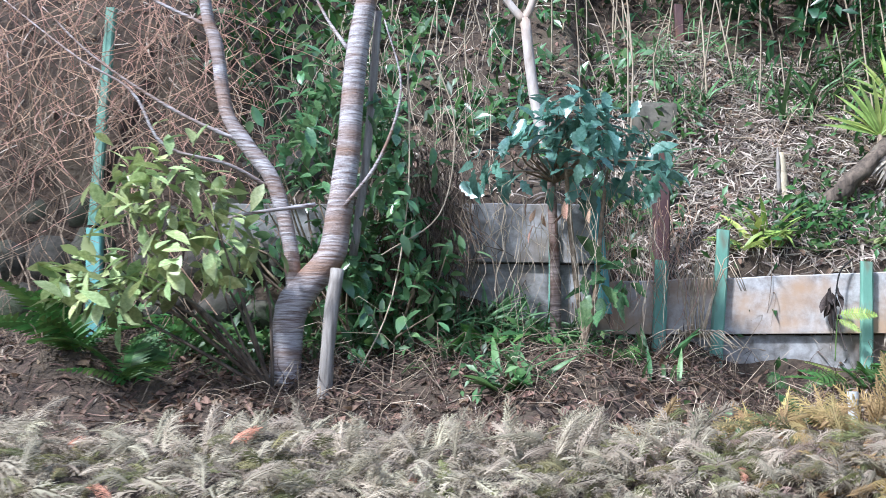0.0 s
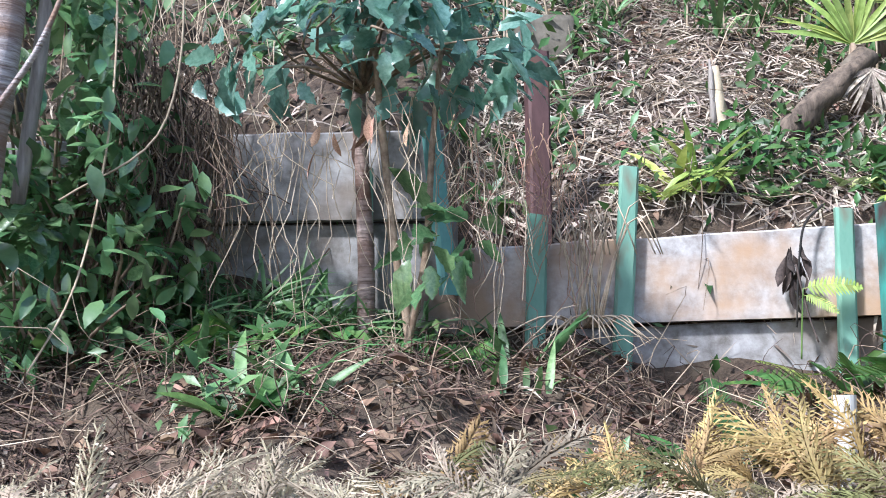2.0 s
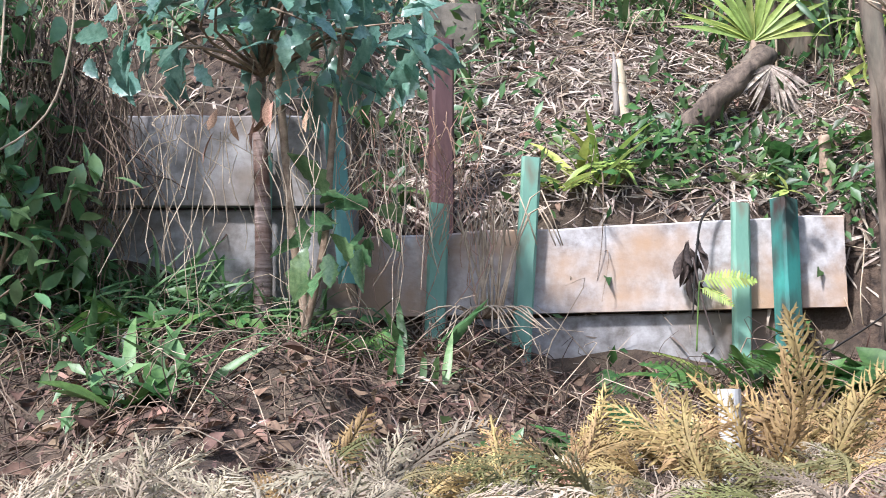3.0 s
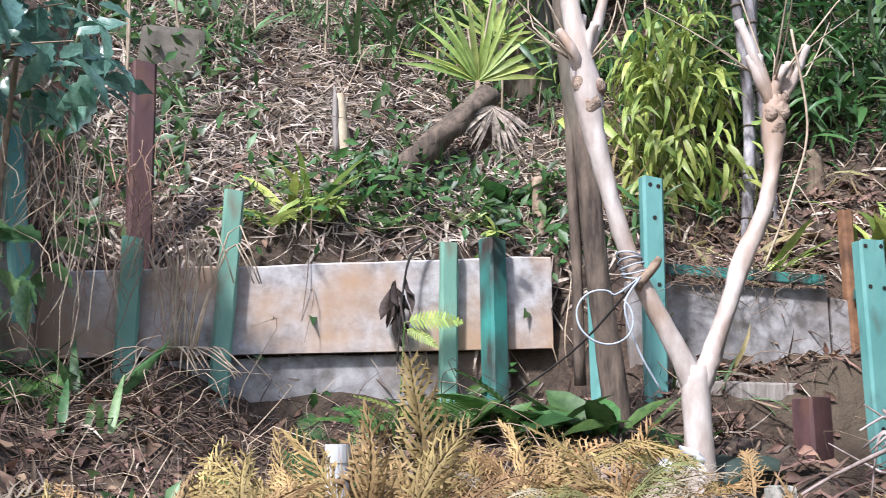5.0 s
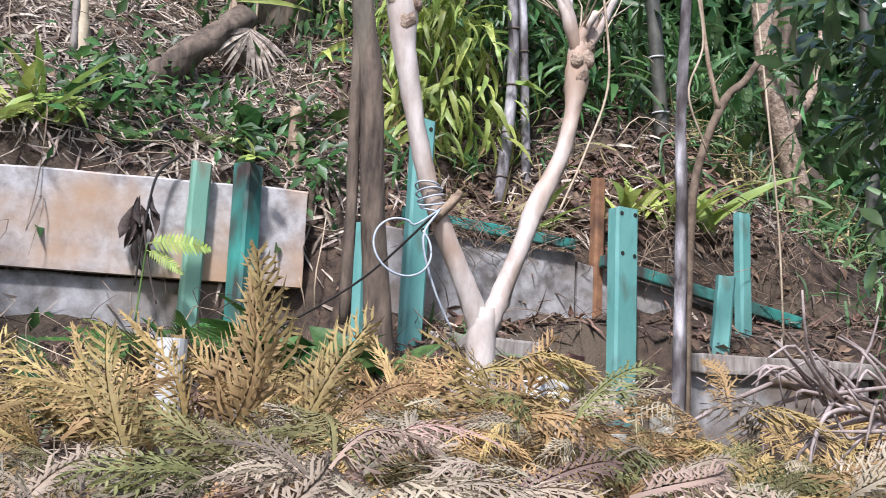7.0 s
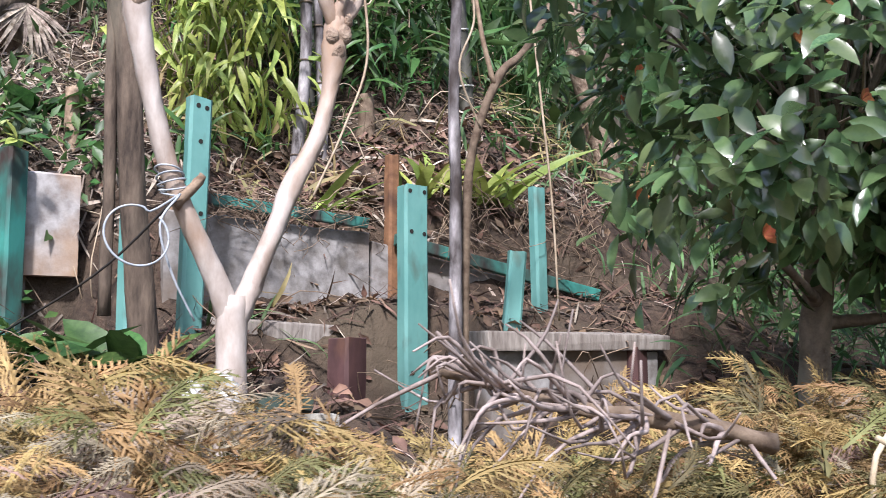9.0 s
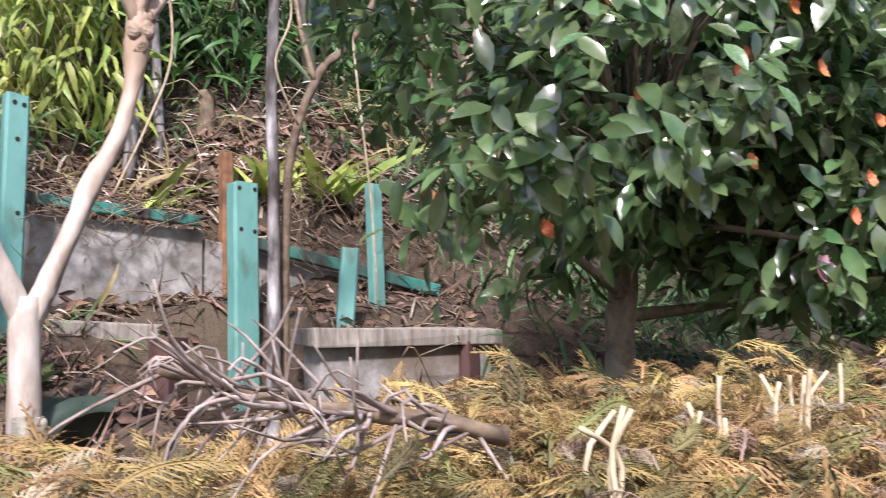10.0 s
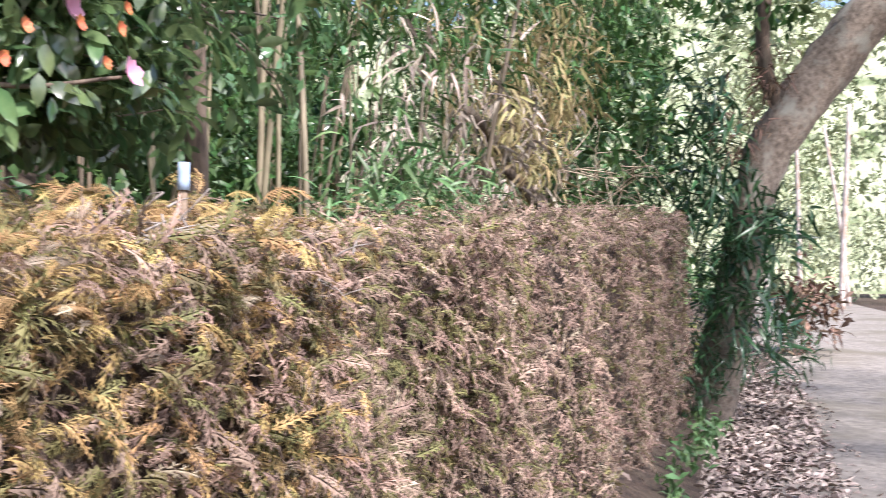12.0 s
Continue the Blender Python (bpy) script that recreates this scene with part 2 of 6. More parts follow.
BARK = mat("brown_bark", (0.045, 0.032, 0.024), (0.2, 0.15, 0.11), 30, 0.9, 0.9, stretch=(1, 1, 0.25), stain=(0.16, 0.15, 0.11), stain_scale=5, stain_amount=0.3)
CAMBARK = mat("grey_brown_bark", (0.11, 0.085, 0.065), (0.33, 0.27, 0.21), 22, 0.85, 0.6, stain=(0.3, 0.29, 0.24), stain_scale=6, stain_amount=0.3)
GREYTWIG = mat("bleached_twig", (0.16, 0.12, 0.1), (0.46, 0.38, 0.35), 22, 0.8, 0.3, island=0.3)
PALE = mat("pale_smooth_bark", (0.34, 0.26, 0.21), (0.66, 0.60, 0.55), 14, 0.6, 0.25, stretch=(1, 1, 0.4), stain=(0.36, 0.22, 0.13), stain_scale=5, stain_amount=0.35)
BURL = mat("rough_burl_bark", (0.20, 0.13, 0.09), (0.52, 0.40, 0.30), 35, 0.8, 0.9, dist=0.02)
GREYWOOD = mat("grey_weathered_wood", (0.17, 0.14, 0.12), (0.42, 0.38, 0.34), 26, 0.85, 0.6, stretch=(2, 2, 0.2))
POLE = mat("mottled_pole", (0.04, 0.032, 0.032), (0.7, 0.66, 0.68), 20, 0.75, 0.5, stretch=(1, 1, 0.4), stain=(0.05, 0.038, 0.035), stain_scale=9, stain_amount=0.75)
TWIG = mat("dry_twig", (0.13, 0.085, 0.055), (0.36, 0.27, 0.19), 30, 0.85, 0.3, island=0.35)
DARKWOOD = mat("dark_dead_root", (0.035, 0.022, 0.017), (0.14, 0.09, 0.065), 26, 0.9, 0.4, island=0.4)
VINE = mat("pale_dry_vine", (0.32, 0.24, 0.16), (0.56, 0.46, 0.34), 30, 0.8, 0.2, island=0.3)
RUSTVINE = mat("russet_dry_vine", (0.28, 0.15, 0.1), (0.6, 0.38, 0.27), 20, 0.85, 0.2, island=0.4, hue=0.015)
# straw's dark end is lowered for the shade between its strips
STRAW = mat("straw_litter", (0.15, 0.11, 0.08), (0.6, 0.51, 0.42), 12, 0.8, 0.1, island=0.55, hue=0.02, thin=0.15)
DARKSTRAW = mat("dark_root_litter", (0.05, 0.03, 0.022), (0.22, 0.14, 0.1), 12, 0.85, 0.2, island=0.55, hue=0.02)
GREYLITTER = mat("grey_leaf_litter", (0.2, 0.155, 0.13), (0.52, 0.43, 0.37), 12, 0.85, 0.2, island=0.5, hue=0.02)
DRYLEAF = mat("dry_brown_leaf", (0.085, 0.05, 0.032), (0.26, 0.165, 0.11), 12, 0.75, 0.2, island=0.5, hue=0.02, thin=0.15)
DARKLEAF = mat("dark_glossy_leaf", (0.018, 0.06, 0.022), (0.05, 0.13, 0.045), 6, 0.32, 0.15, island=0.45, hue=0.025, thin=0.14, spec=0.6)
EVERLEAF = mat("evergreen_leaf", (0.095, 0.2, 0.085), (0.22, 0.36, 0.16), 8, 0.27, 0.15, island=0.45, hue=0.03, thin=0.42, spec=0.9, coat=0.8)
CAMLEAF = mat("camellia_leaf", (0.075, 0.145, 0.06), (0.19, 0.28, 0.115), 9, 0.24, 0.15, island=0.5, hue=0.03, thin=0.4, spec=1.0, coat=1.0)
BLUELEAF = mat("bluish_glossy_leaf", (0.1, 0.22, 0.165), (0.24, 0.41, 0.33), 6, 0.25, 0.15, island=0.4, hue=0.02, thin=0.4, spec=1.0, coat=1.0)
RHODO = mat("pale_green_leaf", (0.24, 0.31, 0.11), (0.5, 0.56, 0.27), 8, 0.36, 0.2, island=0.45, hue=0.03, thin=0.2, spec=0.6)
MIDLEAF = mat("mid_green_leaf", (0.035, 0.085, 0.022), (0.085, 0.17, 0.045), 8, 0.45, 0.2, island=0.45, hue=0.03, thin=0.25)
LIME = mat("yellow_green_leaf", (0.24, 0.32, 0.06), (0.47, 0.55, 0.16), 6, 0.45, 0.15, island=0.35, hue=0.025, thin=0.3)
YELLOWLEAF = mat("yellow_bamboo_leaf", (0.24, 0.20, 0.08), (0.50, 0.42, 0.20), 6, 0.6, 0.15, island=0.4, hue=0.03, thin=0.3)
GRASS = mat("green_grass_blade", (0.065, 0.145, 0.045), (0.165, 0.28, 0.115), 8, 0.45, 0.15, island=0.45, hue=0.025, thin=0.25)
FERN = mat("fern_green", (0.045, 0.12, 0.025), (0.13, 0.24, 0.06), 8, 0.5, 0.15, island=0.35, hue=0.03, thin=0.3)
GOLD = mat("golden_cypress", (0.22, 0.14, 0.055), (0.56, 0.4, 0.165), 5, 0.7, 0.2, island=0.3, hue=0.02, thin=0.2)
TAN = mat("tan_cypress", (0.19, 0.15, 0.1), (0.52, 0.44, 0.32), 5, 0.75, 0.2, island=0.35, hue=0.02, thin=0.2)
OLIVE = mat("olive_cypress", (0.085, 0.08, 0.025), (0.27, 0.245, 0.1), 5, 0.7, 0.2, island=0.35, hue=0.03, thin=0.2)
BROWNCY = mat("brown_cypress", (0.18, 0.12, 0.09), (0.48, 0.345, 0.265), 5, 0.8, 0.2, island=0.35, hue=0.015, thin=0.15)
SALMON = mat("salmon_dead_spray", (0.42, 0.17, 0.10), (0.66, 0.34, 0.23), 6, 0.8, 0.2, island=0.3, thin=0.15)
# hedge core: the shade between the sprays is put into this twig brown
CORE = mat("hedge_twig_shade", (0.02, 0.013, 0.009), (0.11, 0.075, 0.052), 30, 0.95, 1.0, dist=0.04)
CONC = mat("stained_concrete", (0.27, 0.235, 0.215), (0.62, 0.60, 0.59), 16, 0.85, 0.35, stain=(0.46, 0.31, 0.2), stain_scale=3.6, stain_amount=0.75)
CONC2 = mat("grey_concrete", (0.16, 0.145, 0.13), (0.44, 0.425, 0.42), 13, 0.85, 0.35, stain=(0.17, 0.125, 0.09), stain_scale=3, stain_amount=0.5)
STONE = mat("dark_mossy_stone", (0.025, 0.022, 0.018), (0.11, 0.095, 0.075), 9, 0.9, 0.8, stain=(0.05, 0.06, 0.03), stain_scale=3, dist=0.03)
GREENPAINT = mat("worn_green_paint", (0.11, 0.3, 0.275), (0.21, 0.45, 0.41), 5, 0.5, 0.2, stretch=(1, 1, 0.5), stain=(0.10, 0.13, 0.10), stain_scale=11, stain_amount=0.22)
GREENOLD = mat("faded_green_paint", (0.14, 0.30, 0.22), (0.25, 0.44, 0.34), 7, 0.6, 0.3, stretch=(1, 1, 0.4), stain=(0.17, 0.15, 0.10), stain_scale=14, stain_amount=0.35)
GREENRUST = mat("rusted_green_paint", (0.03, 0.20, 0.17), (0.07, 0.32, 0.27), 7, 0.55, 0.4, stretch=(1, 1, 0.4), stain=(0.05, 0.033, 0.03), stain_scale=9, stain_amount=0.85)
REDSTEEL = mat("dark_red_steel", (0.055, 0.026, 0.026), (0.13, 0.065, 0.062), 12, 0.65, 0.4, stretch=(1, 1, 0.4), stain=(0.17, 0.085, 0.05), stain_scale=10, stain_amount=0.3)
RUST = mat("orange_rust", (0.15, 0.07, 0.035), (0.35, 0.18, 0.09), 18, 0.85, 0.5, stain=(0.10, 0.05, 0.03), stain_scale=8)
BLOCK = mat("weathered_tan_concrete", (0.08, 0.068, 0.052), (0.22, 0.195, 0.155), 10, 0.9, 0.6, stain=(0.07, 0.06, 0.04), stain_scale=5)
# far foliage and hillside: glare and haze are mixed into the pale colours
FARLEAF = mat("far_haze_pale_leaf", (0.27, 0.32, 0.17), (0.52, 0.56, 0.36), 3, 0.7, 0.1, island=0.3, hue=0.02, thin=0.2)
FARHILL = mat("far_haze_pale_hillside", (0.28, 0.32, 0.18), (0.52, 0.54, 0.36), 0.6, 0.95, 0.6, stain=(0.10, 0.14, 0.05), stain_scale=0.25, dist=0.5)
PLASTIC = mat("dirty_white_plastic", (0.42, 0.42, 0.41), (0.66, 0.66, 0.65), 9, 0.45, 0.1, stain=(0.45, 0.42, 0.36), stain_scale=6, stain_amount=0.3)
HOLE = mat("dark_hole", (0.01, 0.01, 0.01), (0.03, 0.025, 0.02), 9, 0.9, 0.0)
CAPBLUE = mat("pale_blue_plastic", (0.26, 0.36, 0.5), (0.42, 0.52, 0.64), 12, 0.5, 0.1)
WIRE = mat("blue_grey_wire", (0.30, 0.34, 0.38), (0.55, 0.58, 0.62), 20, 0.5, 0.1)
PINK = mat("pink_petal", (0.75, 0.32, 0.50), (0.86, 0.52, 0.66), 6, 0.6, 0.1, thin=0.3)
ORANGE = mat("faded_orange_petal", (0.42, 0.12, 0.04), (0.72, 0.30, 0.13), 9, 0.7, 0.2, island=0.3, hue=0.02, thin=0.2)
BAMBOO = mat("bamboo_stem", (0.12, 0.095, 0.06), (0.33, 0.27, 0.18), 10, 0.55, 0.2, stretch=(1, 1, 0.3), island=0.4, hue=0.02)
CUTWOOD = mat("fresh_cut_wood", (0.42, 0.33, 0.21), (0.66, 0.56, 0.4), 20, 0.7, 0.2)

# ---- ground ----
def ramp01(v, a, b):
    t = np.clip((np.asarray(v, dtype=float) - a) / (b - a), 0, 1)
    return t * t * (3 - 2 * t)


WALL_X, WALL_Y = [-30, 0.28, 0.36, 1.95, 2.1, 3.65, 6, 40], [5.47, 5.47, 5.62, 5.62, 5.5, 5.14, 4.8, 4.8]


def ground_z(x, y):
    x, y = np.asarray(x, dtype=float), np.asarray(y, dtype=float)
    yy = y - (np.interp(x, WALL_X, WALL_Y) - 5.62)
    low = np.interp(yy, [-400, 3.0, 3.4, 4.0, 4.4, 5.0, 5.6], [0, 0, 0.5, 1.2, 1.5, 1.8, 1.98])
    step = np.interp(x, [-30, 0.2, 0.4, 1.95, 2.2, 3.65, 4.5], [0.55, 0.55, 0.3, 0.3, 0.24, 0.16, 0]) * ramp01(yy, 5.63, 5.74)
    high = np.interp(yy, [5.62, 6.3, 8, 12, 20, 60, 400], [0, 0.62, 2.3, 5.6, 9, 12, 12])
    left = 0.9 * ramp01(-x, 1.2, 1.9) * ramp01(yy, 5.6, 6.0)
    dip = -0.17 * ramp01(x, 0.65, 1.0) * (1 - ramp01(x, 2.0, 2.3)) * ramp01(yy, 4.8, 5.2) * (1 - ramp01(yy, 5.62, 5.68))
    lip = np.interp(x, [2.92, 3.02], [5.38, 5.16])
    cut = np.interp(x, [2.92, 3.05], [-0.3, -0.16]) * ramp01(x, 2.15, 2.45) * (1 - ramp01(x, 3.6, 4.1)) * ramp01(yy, 4.0, 4.6) * (1 - ramp01(yy - lip, 0, 0.1))
    side = np.interp(x, [-400, 3.8, 6, 9, 13, 40], [1, 1, 0.75, 0.5, 0.3, 0.12])
    bumps = (0.035 * np.sin(3.1 * x + 1.7 * y) + 0.03 * np.sin(5.3 * x - 4.1 * y + 1) + 0.02 * np.sin(11 * x + 9 * y)) * ramp01(y, 3.4, 4.2)
    return (low + step + high + left + dip + cut) * side + bumps + 0.022 * np.clip(x - 1, 0, 30)


def ground_normal(x, y):
    e = 0.04
    dx = (ground_z(x + e, y) - ground_z(x - e, y)) / (2 * e)
    dy = (ground_z(x, y + e) - ground_z(x, y - e)) / (2 * e)
    return unit(np.stack([-dx, -dy, np.ones_like(dx)], -1))


def sheet(xs, ys, lift=0.0, z=ground_z):
    X, Y = np.meshgrid(xs, ys, indexing="ij")
    V = np.stack([X, Y, z(X, Y) + lift], -1).reshape(-1, 3)
    i, j = np.meshgrid(np.arange(len(xs) - 1), np.arange(len(ys) - 1), indexing="ij")
    k = (i * len(ys) + j).ravel()
    n = len(ys)
    return V, np.stack([k, k + n, k + n + 1, k + 1], -1)


xs = np.concatenate([[-400, -150, -60, -25, -12, -7], np.arange(-4.5, 8, 0.07), np.arange(8, 16, 0.4), [18, 22, 30, 45, 70, 120, 250, 500]])
ys = np.concatenate([[-400, -150, -60, -20, -8, -4, -2, -1, 0, 1, 2, 2.8], np.arange(3.0, 9, 0.06), [9.5, 10, 11, 12, 14, 17, 20, 30, 60, 120, 250, 500]])
ground = single("ground", *sheet(xs, ys), SOIL, "dark brown soil bank rising behind the hedge", "ground", kind="structure")
road_x = np.arange(-30, 70, 0.5)
edge = [1.35 + 0.18 * math.sin(0.9 * v) + 0.1 * math.sin(2.3 * v) for v in road_x]
rv, rf = sheet(road_x, np.linspace(0, 1, 12), 0.0, lambda X, Y: X * 0)
rv = A([(v[0], -2.4 + v[1] * (edge[int(round((v[0] + 30) / 0.5))] + 2.4), 0) for v in rv])
rv[:, 2] = ground_z(rv[:, 0], rv[:, 1]) + 0.008
single("road", rv, rf, DIRT, "pale beaten dirt path beside the hedge", "path", kind="structure")

# ---- retaining walls of concrete planks ----
def plank(parent, p, q, z0, z1, m, thick=0.045, z0b=None, z1b=None):
    """A concrete plank from p to q (plan points), its ends at their own heights."""
    p, q = A(p, dtype=float), A(q, dtype=float)
    d = unit(q - p)
    nrm = A([d[1], -d[0]])
    n = 14
    V = []
    for i in range(n + 1):
        u = i / n
        c = p + (q - p) * u
        lo, hi = z0 + ((z0b if z0b is not None else z0) - z0) * u, z1 + ((z1b if z1b is not None else z1) - z1) * u
        w = rng.normal() * 0.0025
        for off, z in ((0, lo), (0, hi - 0.006 + w), (0.006, hi + w), (thick - 0.006, hi + w), (thick, hi - 0.006 + w), (thick, lo)):
            a = c - nrm * off
            V.append((a[0], a[1], z))
    F = []
    for i in range(n):
        for s in range(6):
            F.append((i * 6 + s, (i + 1) * 6 + s, (i + 1) * 6 + (s + 1) % 6, i * 6 + (s + 1) % 6))
    F += [tuple(range(6)), tuple(n * 6 + s for s in range(5, -1, -1))]
    return part("concrete_plank", A(V), F, m, parent, smooth=False)


def wall_thing(at, label):
    return thing("retaining_wall", at, label, "retaining wall", "retaining walls on the bank", "structure")


wall_a = wall_thing((-0.2, 5.45, 2.0), "grey concrete plank retaining wall on the bank")
plank(wall_a, (-0.66, 5.47), (0.30, 5.44), 2.345, 2.63, CONC2)
plank(wall_a, (-1.62, 5.50), (-0.67, 5.475), 2.36, 2.62, CONC2)
plank(wall_a, (-0.60, 5.50), (0.34, 5.475), 1.98, 2.338, CONC2)
wall_b = wall_thing((1.1, 5.6, 1.9), "rust-stained concrete plank retaining wall with a second plank below")
plank(wall_b, (0.26, 5.60), (1.94, 5.60), 2.01, 2.265, CONC, z0b=2.05, z1b=2.355)
plank(wall_b, (0.6, 5.63), (1.80, 5.63), 1.80, 2.005, CONC2, z0b=1.80, z1b=2.045)
wall_c = wall_thing((2.9, 5.3, 1.9), "grey concrete plank retaining wall sinking into the bank")
plank(wall_c, (2.16, 5.49), (2.80, 5.345), 1.86, 2.26, CONC2, z1b=2.225)
plank(wall_c, (2.81, 5.343), (3.68, 5.14), 1.86, 2.20, CONC2, z1b=2.02)


# ---- steel posts ----
def channel(c, z0, z1, w, d, turn=0.0, lean=(0, 0), t=0.005):
    """A pressed-steel channel, its web towards the path."""
    prof = [(-w / 2, d), (-w / 2, 0.008), (-w / 2 + 0.008, 0), (w / 2 - 0.008, 0), (w / 2, 0.008), (w / 2, d),
            (w / 2 - t, d), (w / 2 - t, t + 0.006), (w / 2 - t - 0.006, t), (-w / 2 + t + 0.006, t), (-w / 2 + t, t + 0.006), (-w / 2 + t, d)]
    a = radians(turn)
    V, F, n = [], [], 7
    for i in range(n):
        u = i / (n - 1)
        for x, y in prof:
            j = 0.0012 * math.sin(i * 9.7 + x * 300)
            V.append((c[0] + (x + j) * math.cos(a) - y * math.sin(a) + lean[0] * (u - 1), c[1] + x * math.sin(a) + y * math.cos(a) + lean[1] * (u - 1), z0 + (z1 - z0) * u + (0.004 * math.sin(x * 170) if i == n - 1 else 0)))
    k = len(prof)
    for i in range(n - 1):
        for s in range(k):
            F.append((i * k + s, i * k + (s + 1) % k, (i + 1) * k + (s + 1) % k, (i + 1) * k + s))
    F.append(tuple((n - 1) * k + s for s in range(k)))
    return A(V), F


def disc(c, r, nrm, n=10):
    nrm = unit(nrm)
    x = unit(np.cross(nrm, A([0, 0, 1.0])))
    y = np.cross(nrm, x)
    a = np.linspace(0, 2 * np.pi, n, endpoint=False)
    ring = A(c) + r * (np.outer(np.cos(a), x) + np.outer(np.sin(a), y))
    V = np.vstack([ring + nrm * 0.0015, ring - nrm * 0.002])
    return V, [tuple(range(n))] + [(i, (i + 1) % n, n + (i + 1) % n, n + i) for i in range(n)]


def steel_post(c, z0, z1, w, m, label, turn=0.0, lean=(0, 0), d=0.035, holes=(), group="steel posts on the bank"):
    t = thing("steel_post", (c[0], c[1], z0), label, "post", group)
    ch = part("channel", *channel(c, z0, z1, w, d, turn, lean), m, t, smooth=False)
    for hx, hz in holes:
        u = (hz - z0) / (z1 - z0) - 1
        a = radians(turn)
        part("bolt_hole", *disc((c[0] + hx * math.cos(a) + lean[0] * u, c[1] + hx * math.sin(a) + lean[1] * u, hz), 0.007, (math.sin(a), -math.cos(a), 0)), HOLE, ch, smooth=False)
    return t


GP = "turquoise-green painted steel post holding the planks"
steel_post((-2.12, 5.25), 1.5, 2.45, 0.075, GREENPAINT, "turquoise-green painted steel post among ferns", lean=(-0.05, 0))
steel_post((-2.19, 5.5), 2.5, 3.62, 0.05, GREENOLD, "weathered green steel post in dry vines", lean=(0.03, 0))
steel_post((0.265, 5.40), 2.1, 2.66, 0.055, GREENPAINT, "bright green steel post at the plank's end", turn=28, lean=(-0.06, 0))
steel_post((0.06, 5.40), 1.9, 2.5, 0.035, GREENOLD, "faded green steel post behind a thin trunk")
steel_post((0.60, 5.555), 1.85, 2.375, 0.065, GREENOLD, GP + ", faded", lean=(0.02, 0), d=0.03)
steel_post((0.90, 5.555), 1.85, 2.53, 0.062, GREENOLD, GP + ", leaning", lean=(0.045, 0.0), d=0.03)
steel_post((1.585, 5.555), 1.75, 2.385, 0.058, GREENOLD, GP + ", faded", d=0.03, lean=(0.015, 0))
steel_post((1.745, 5.545), 1.75, 2.40, 0.07, GREENRUST, GP + ", badly rusted", turn=24, d=0.06)
steel_post((2.17, 5.27), 1.55, 2.56, 0.07, GREENPAINT, "tall green steel post with bolt holes and wire", holes=((-0.012, 2.535), (0.015, 2.53), (0.0, 2.43), (0.01, 2.22)), lean=(0.02, 0))
steel_post((1.945, 5.18), 1.5, 2.2, 0.05, GREENPAINT, "green steel post behind a brown trunk", turn=20)
steel_post((2.80, 5.08), 1.45, 2.345, 0.088, GREENPAINT, "wide turquoise steel post with bolt holes", holes=((-0.027, 2.325), (0.027, 2.325), (-0.022, 2.20), (0.026, 2.195), (-0.02, 1.77), (0.024, 1.775)), lean=(-0.01, 0), d=0.045)
steel_post((3.10, 4.95), 1.5, 2.15, 0.055, GREENPAINT, "short turquoise steel post, leaning", turn=-25, lean=(0.07, 0))
steel_post((3.30, 5.07), 1.7, 2.39, 0.05, GREENPAINT, "narrow green steel post in front of the bank", lean=(-0.02, 0))
steel_post((0.62, 5.66), 2.0, 2.96, 0.075, REDSTEEL, "dark red-brown steel post", d=0.06, turn=12)
steel_post((0.97, 7.4), 3.2, 4.3, 0.06, REDSTEEL, "dark red steel post up the bank", d=0.05, lean=(-0.04, 0))
steel_post((1.345, 6.13), 2.65, 2.90, 0.045, REDSTEEL, "short dark steel stub beside a broken stake", d=0.04)
steel_post((2.46, 4.88), 1.3, 1.86, 0.085, REDSTEEL, "low dark red steel post behind the hedge", d=0.07, turn=15)
steel_post((3.40, 4.72), 1.3, 1.85, 0.08, REDSTEEL, "low dark red steel post by a plank", d=0.07, turn=15)
steel_post((2.885, 5.32), 1.9, 2.49, 0.04, RUST, "orange rusted steel post", d=0.035)
# green angle-iron rails along the top of the sinking wall
for p, q, z0, z1 in (((2.2, 5.455), (2.78, 5.32), 2.30, 2.25), ((2.86, 5.30), (3.62, 5.12), 2.205, 2.045)):
    p, q = A(p), A(q)
    mid = (p + q) / 2
    an = math.degrees(math.atan2(*(q - p)[::-1]))
    v, f = box((mid[0], mid[1], (z0 + z1) / 2), (float(np.linalg.norm(q - p)), 0.03, 0.035), rot(0, math.degrees(math.atan2(z0 - z1, np.linalg.norm(q - p))), an), 0.004, 0.003)
    single("steel_rail", v, f, GREENRUST, "rusted green steel rail along the plank's top", "rail", "steel rails", smooth=False)

# ---- trees ----
def limb(parent, name, pts, radii, m, sides=10, rough=0.03, label=""):
    return part(name, *tube(pts, radii, sides, None, rough), m, parent, label)


cherry = thing("cherry_tree", (-1.1, 4.8, 1.0), "young cherry tree with banded silver-brown bark, forking low", "tree")
limb(cherry, "trunk", [(-1.11, 4.8, 0.9), (-1.09, 4.8, 1.45), (-1.09, 4.8, 1.88), (-1.06, 4.8, 2.09), (-0.915, 4.8, 2.28), (-0.885, 4.8, 2.47), (-0.85, 4.8, 2.76), (-0.83, 4.8, 3.16), (-0.77, 4.8, 3.6), (-0.72, 4.8, 4.4), (-0.7, 4.85, 5.5)],
     [0.07, 0.068, 0.066, 0.07, 0.062, 0.057, 0.052, 0.047, 0.045, 0.04, 0.03], CHERRY, 14, 0.02)
br = limb(cherry, "branch", [(-1.06, 4.8, 2.08), (-1.09, 4.8, 2.33), (-1.17, 4.8, 2.6), (-1.29, 4.8, 2.76), (-1.39, 4.8, 2.91), (-1.45, 4.8, 3.21), (-1.51, 4.8, 3.42), (-1.6, 4.8, 4.2)], [0.036, 0.033, 0.033, 0.034, 0.03, 0.03, 0.026, 0.02], CHERRY, 12)
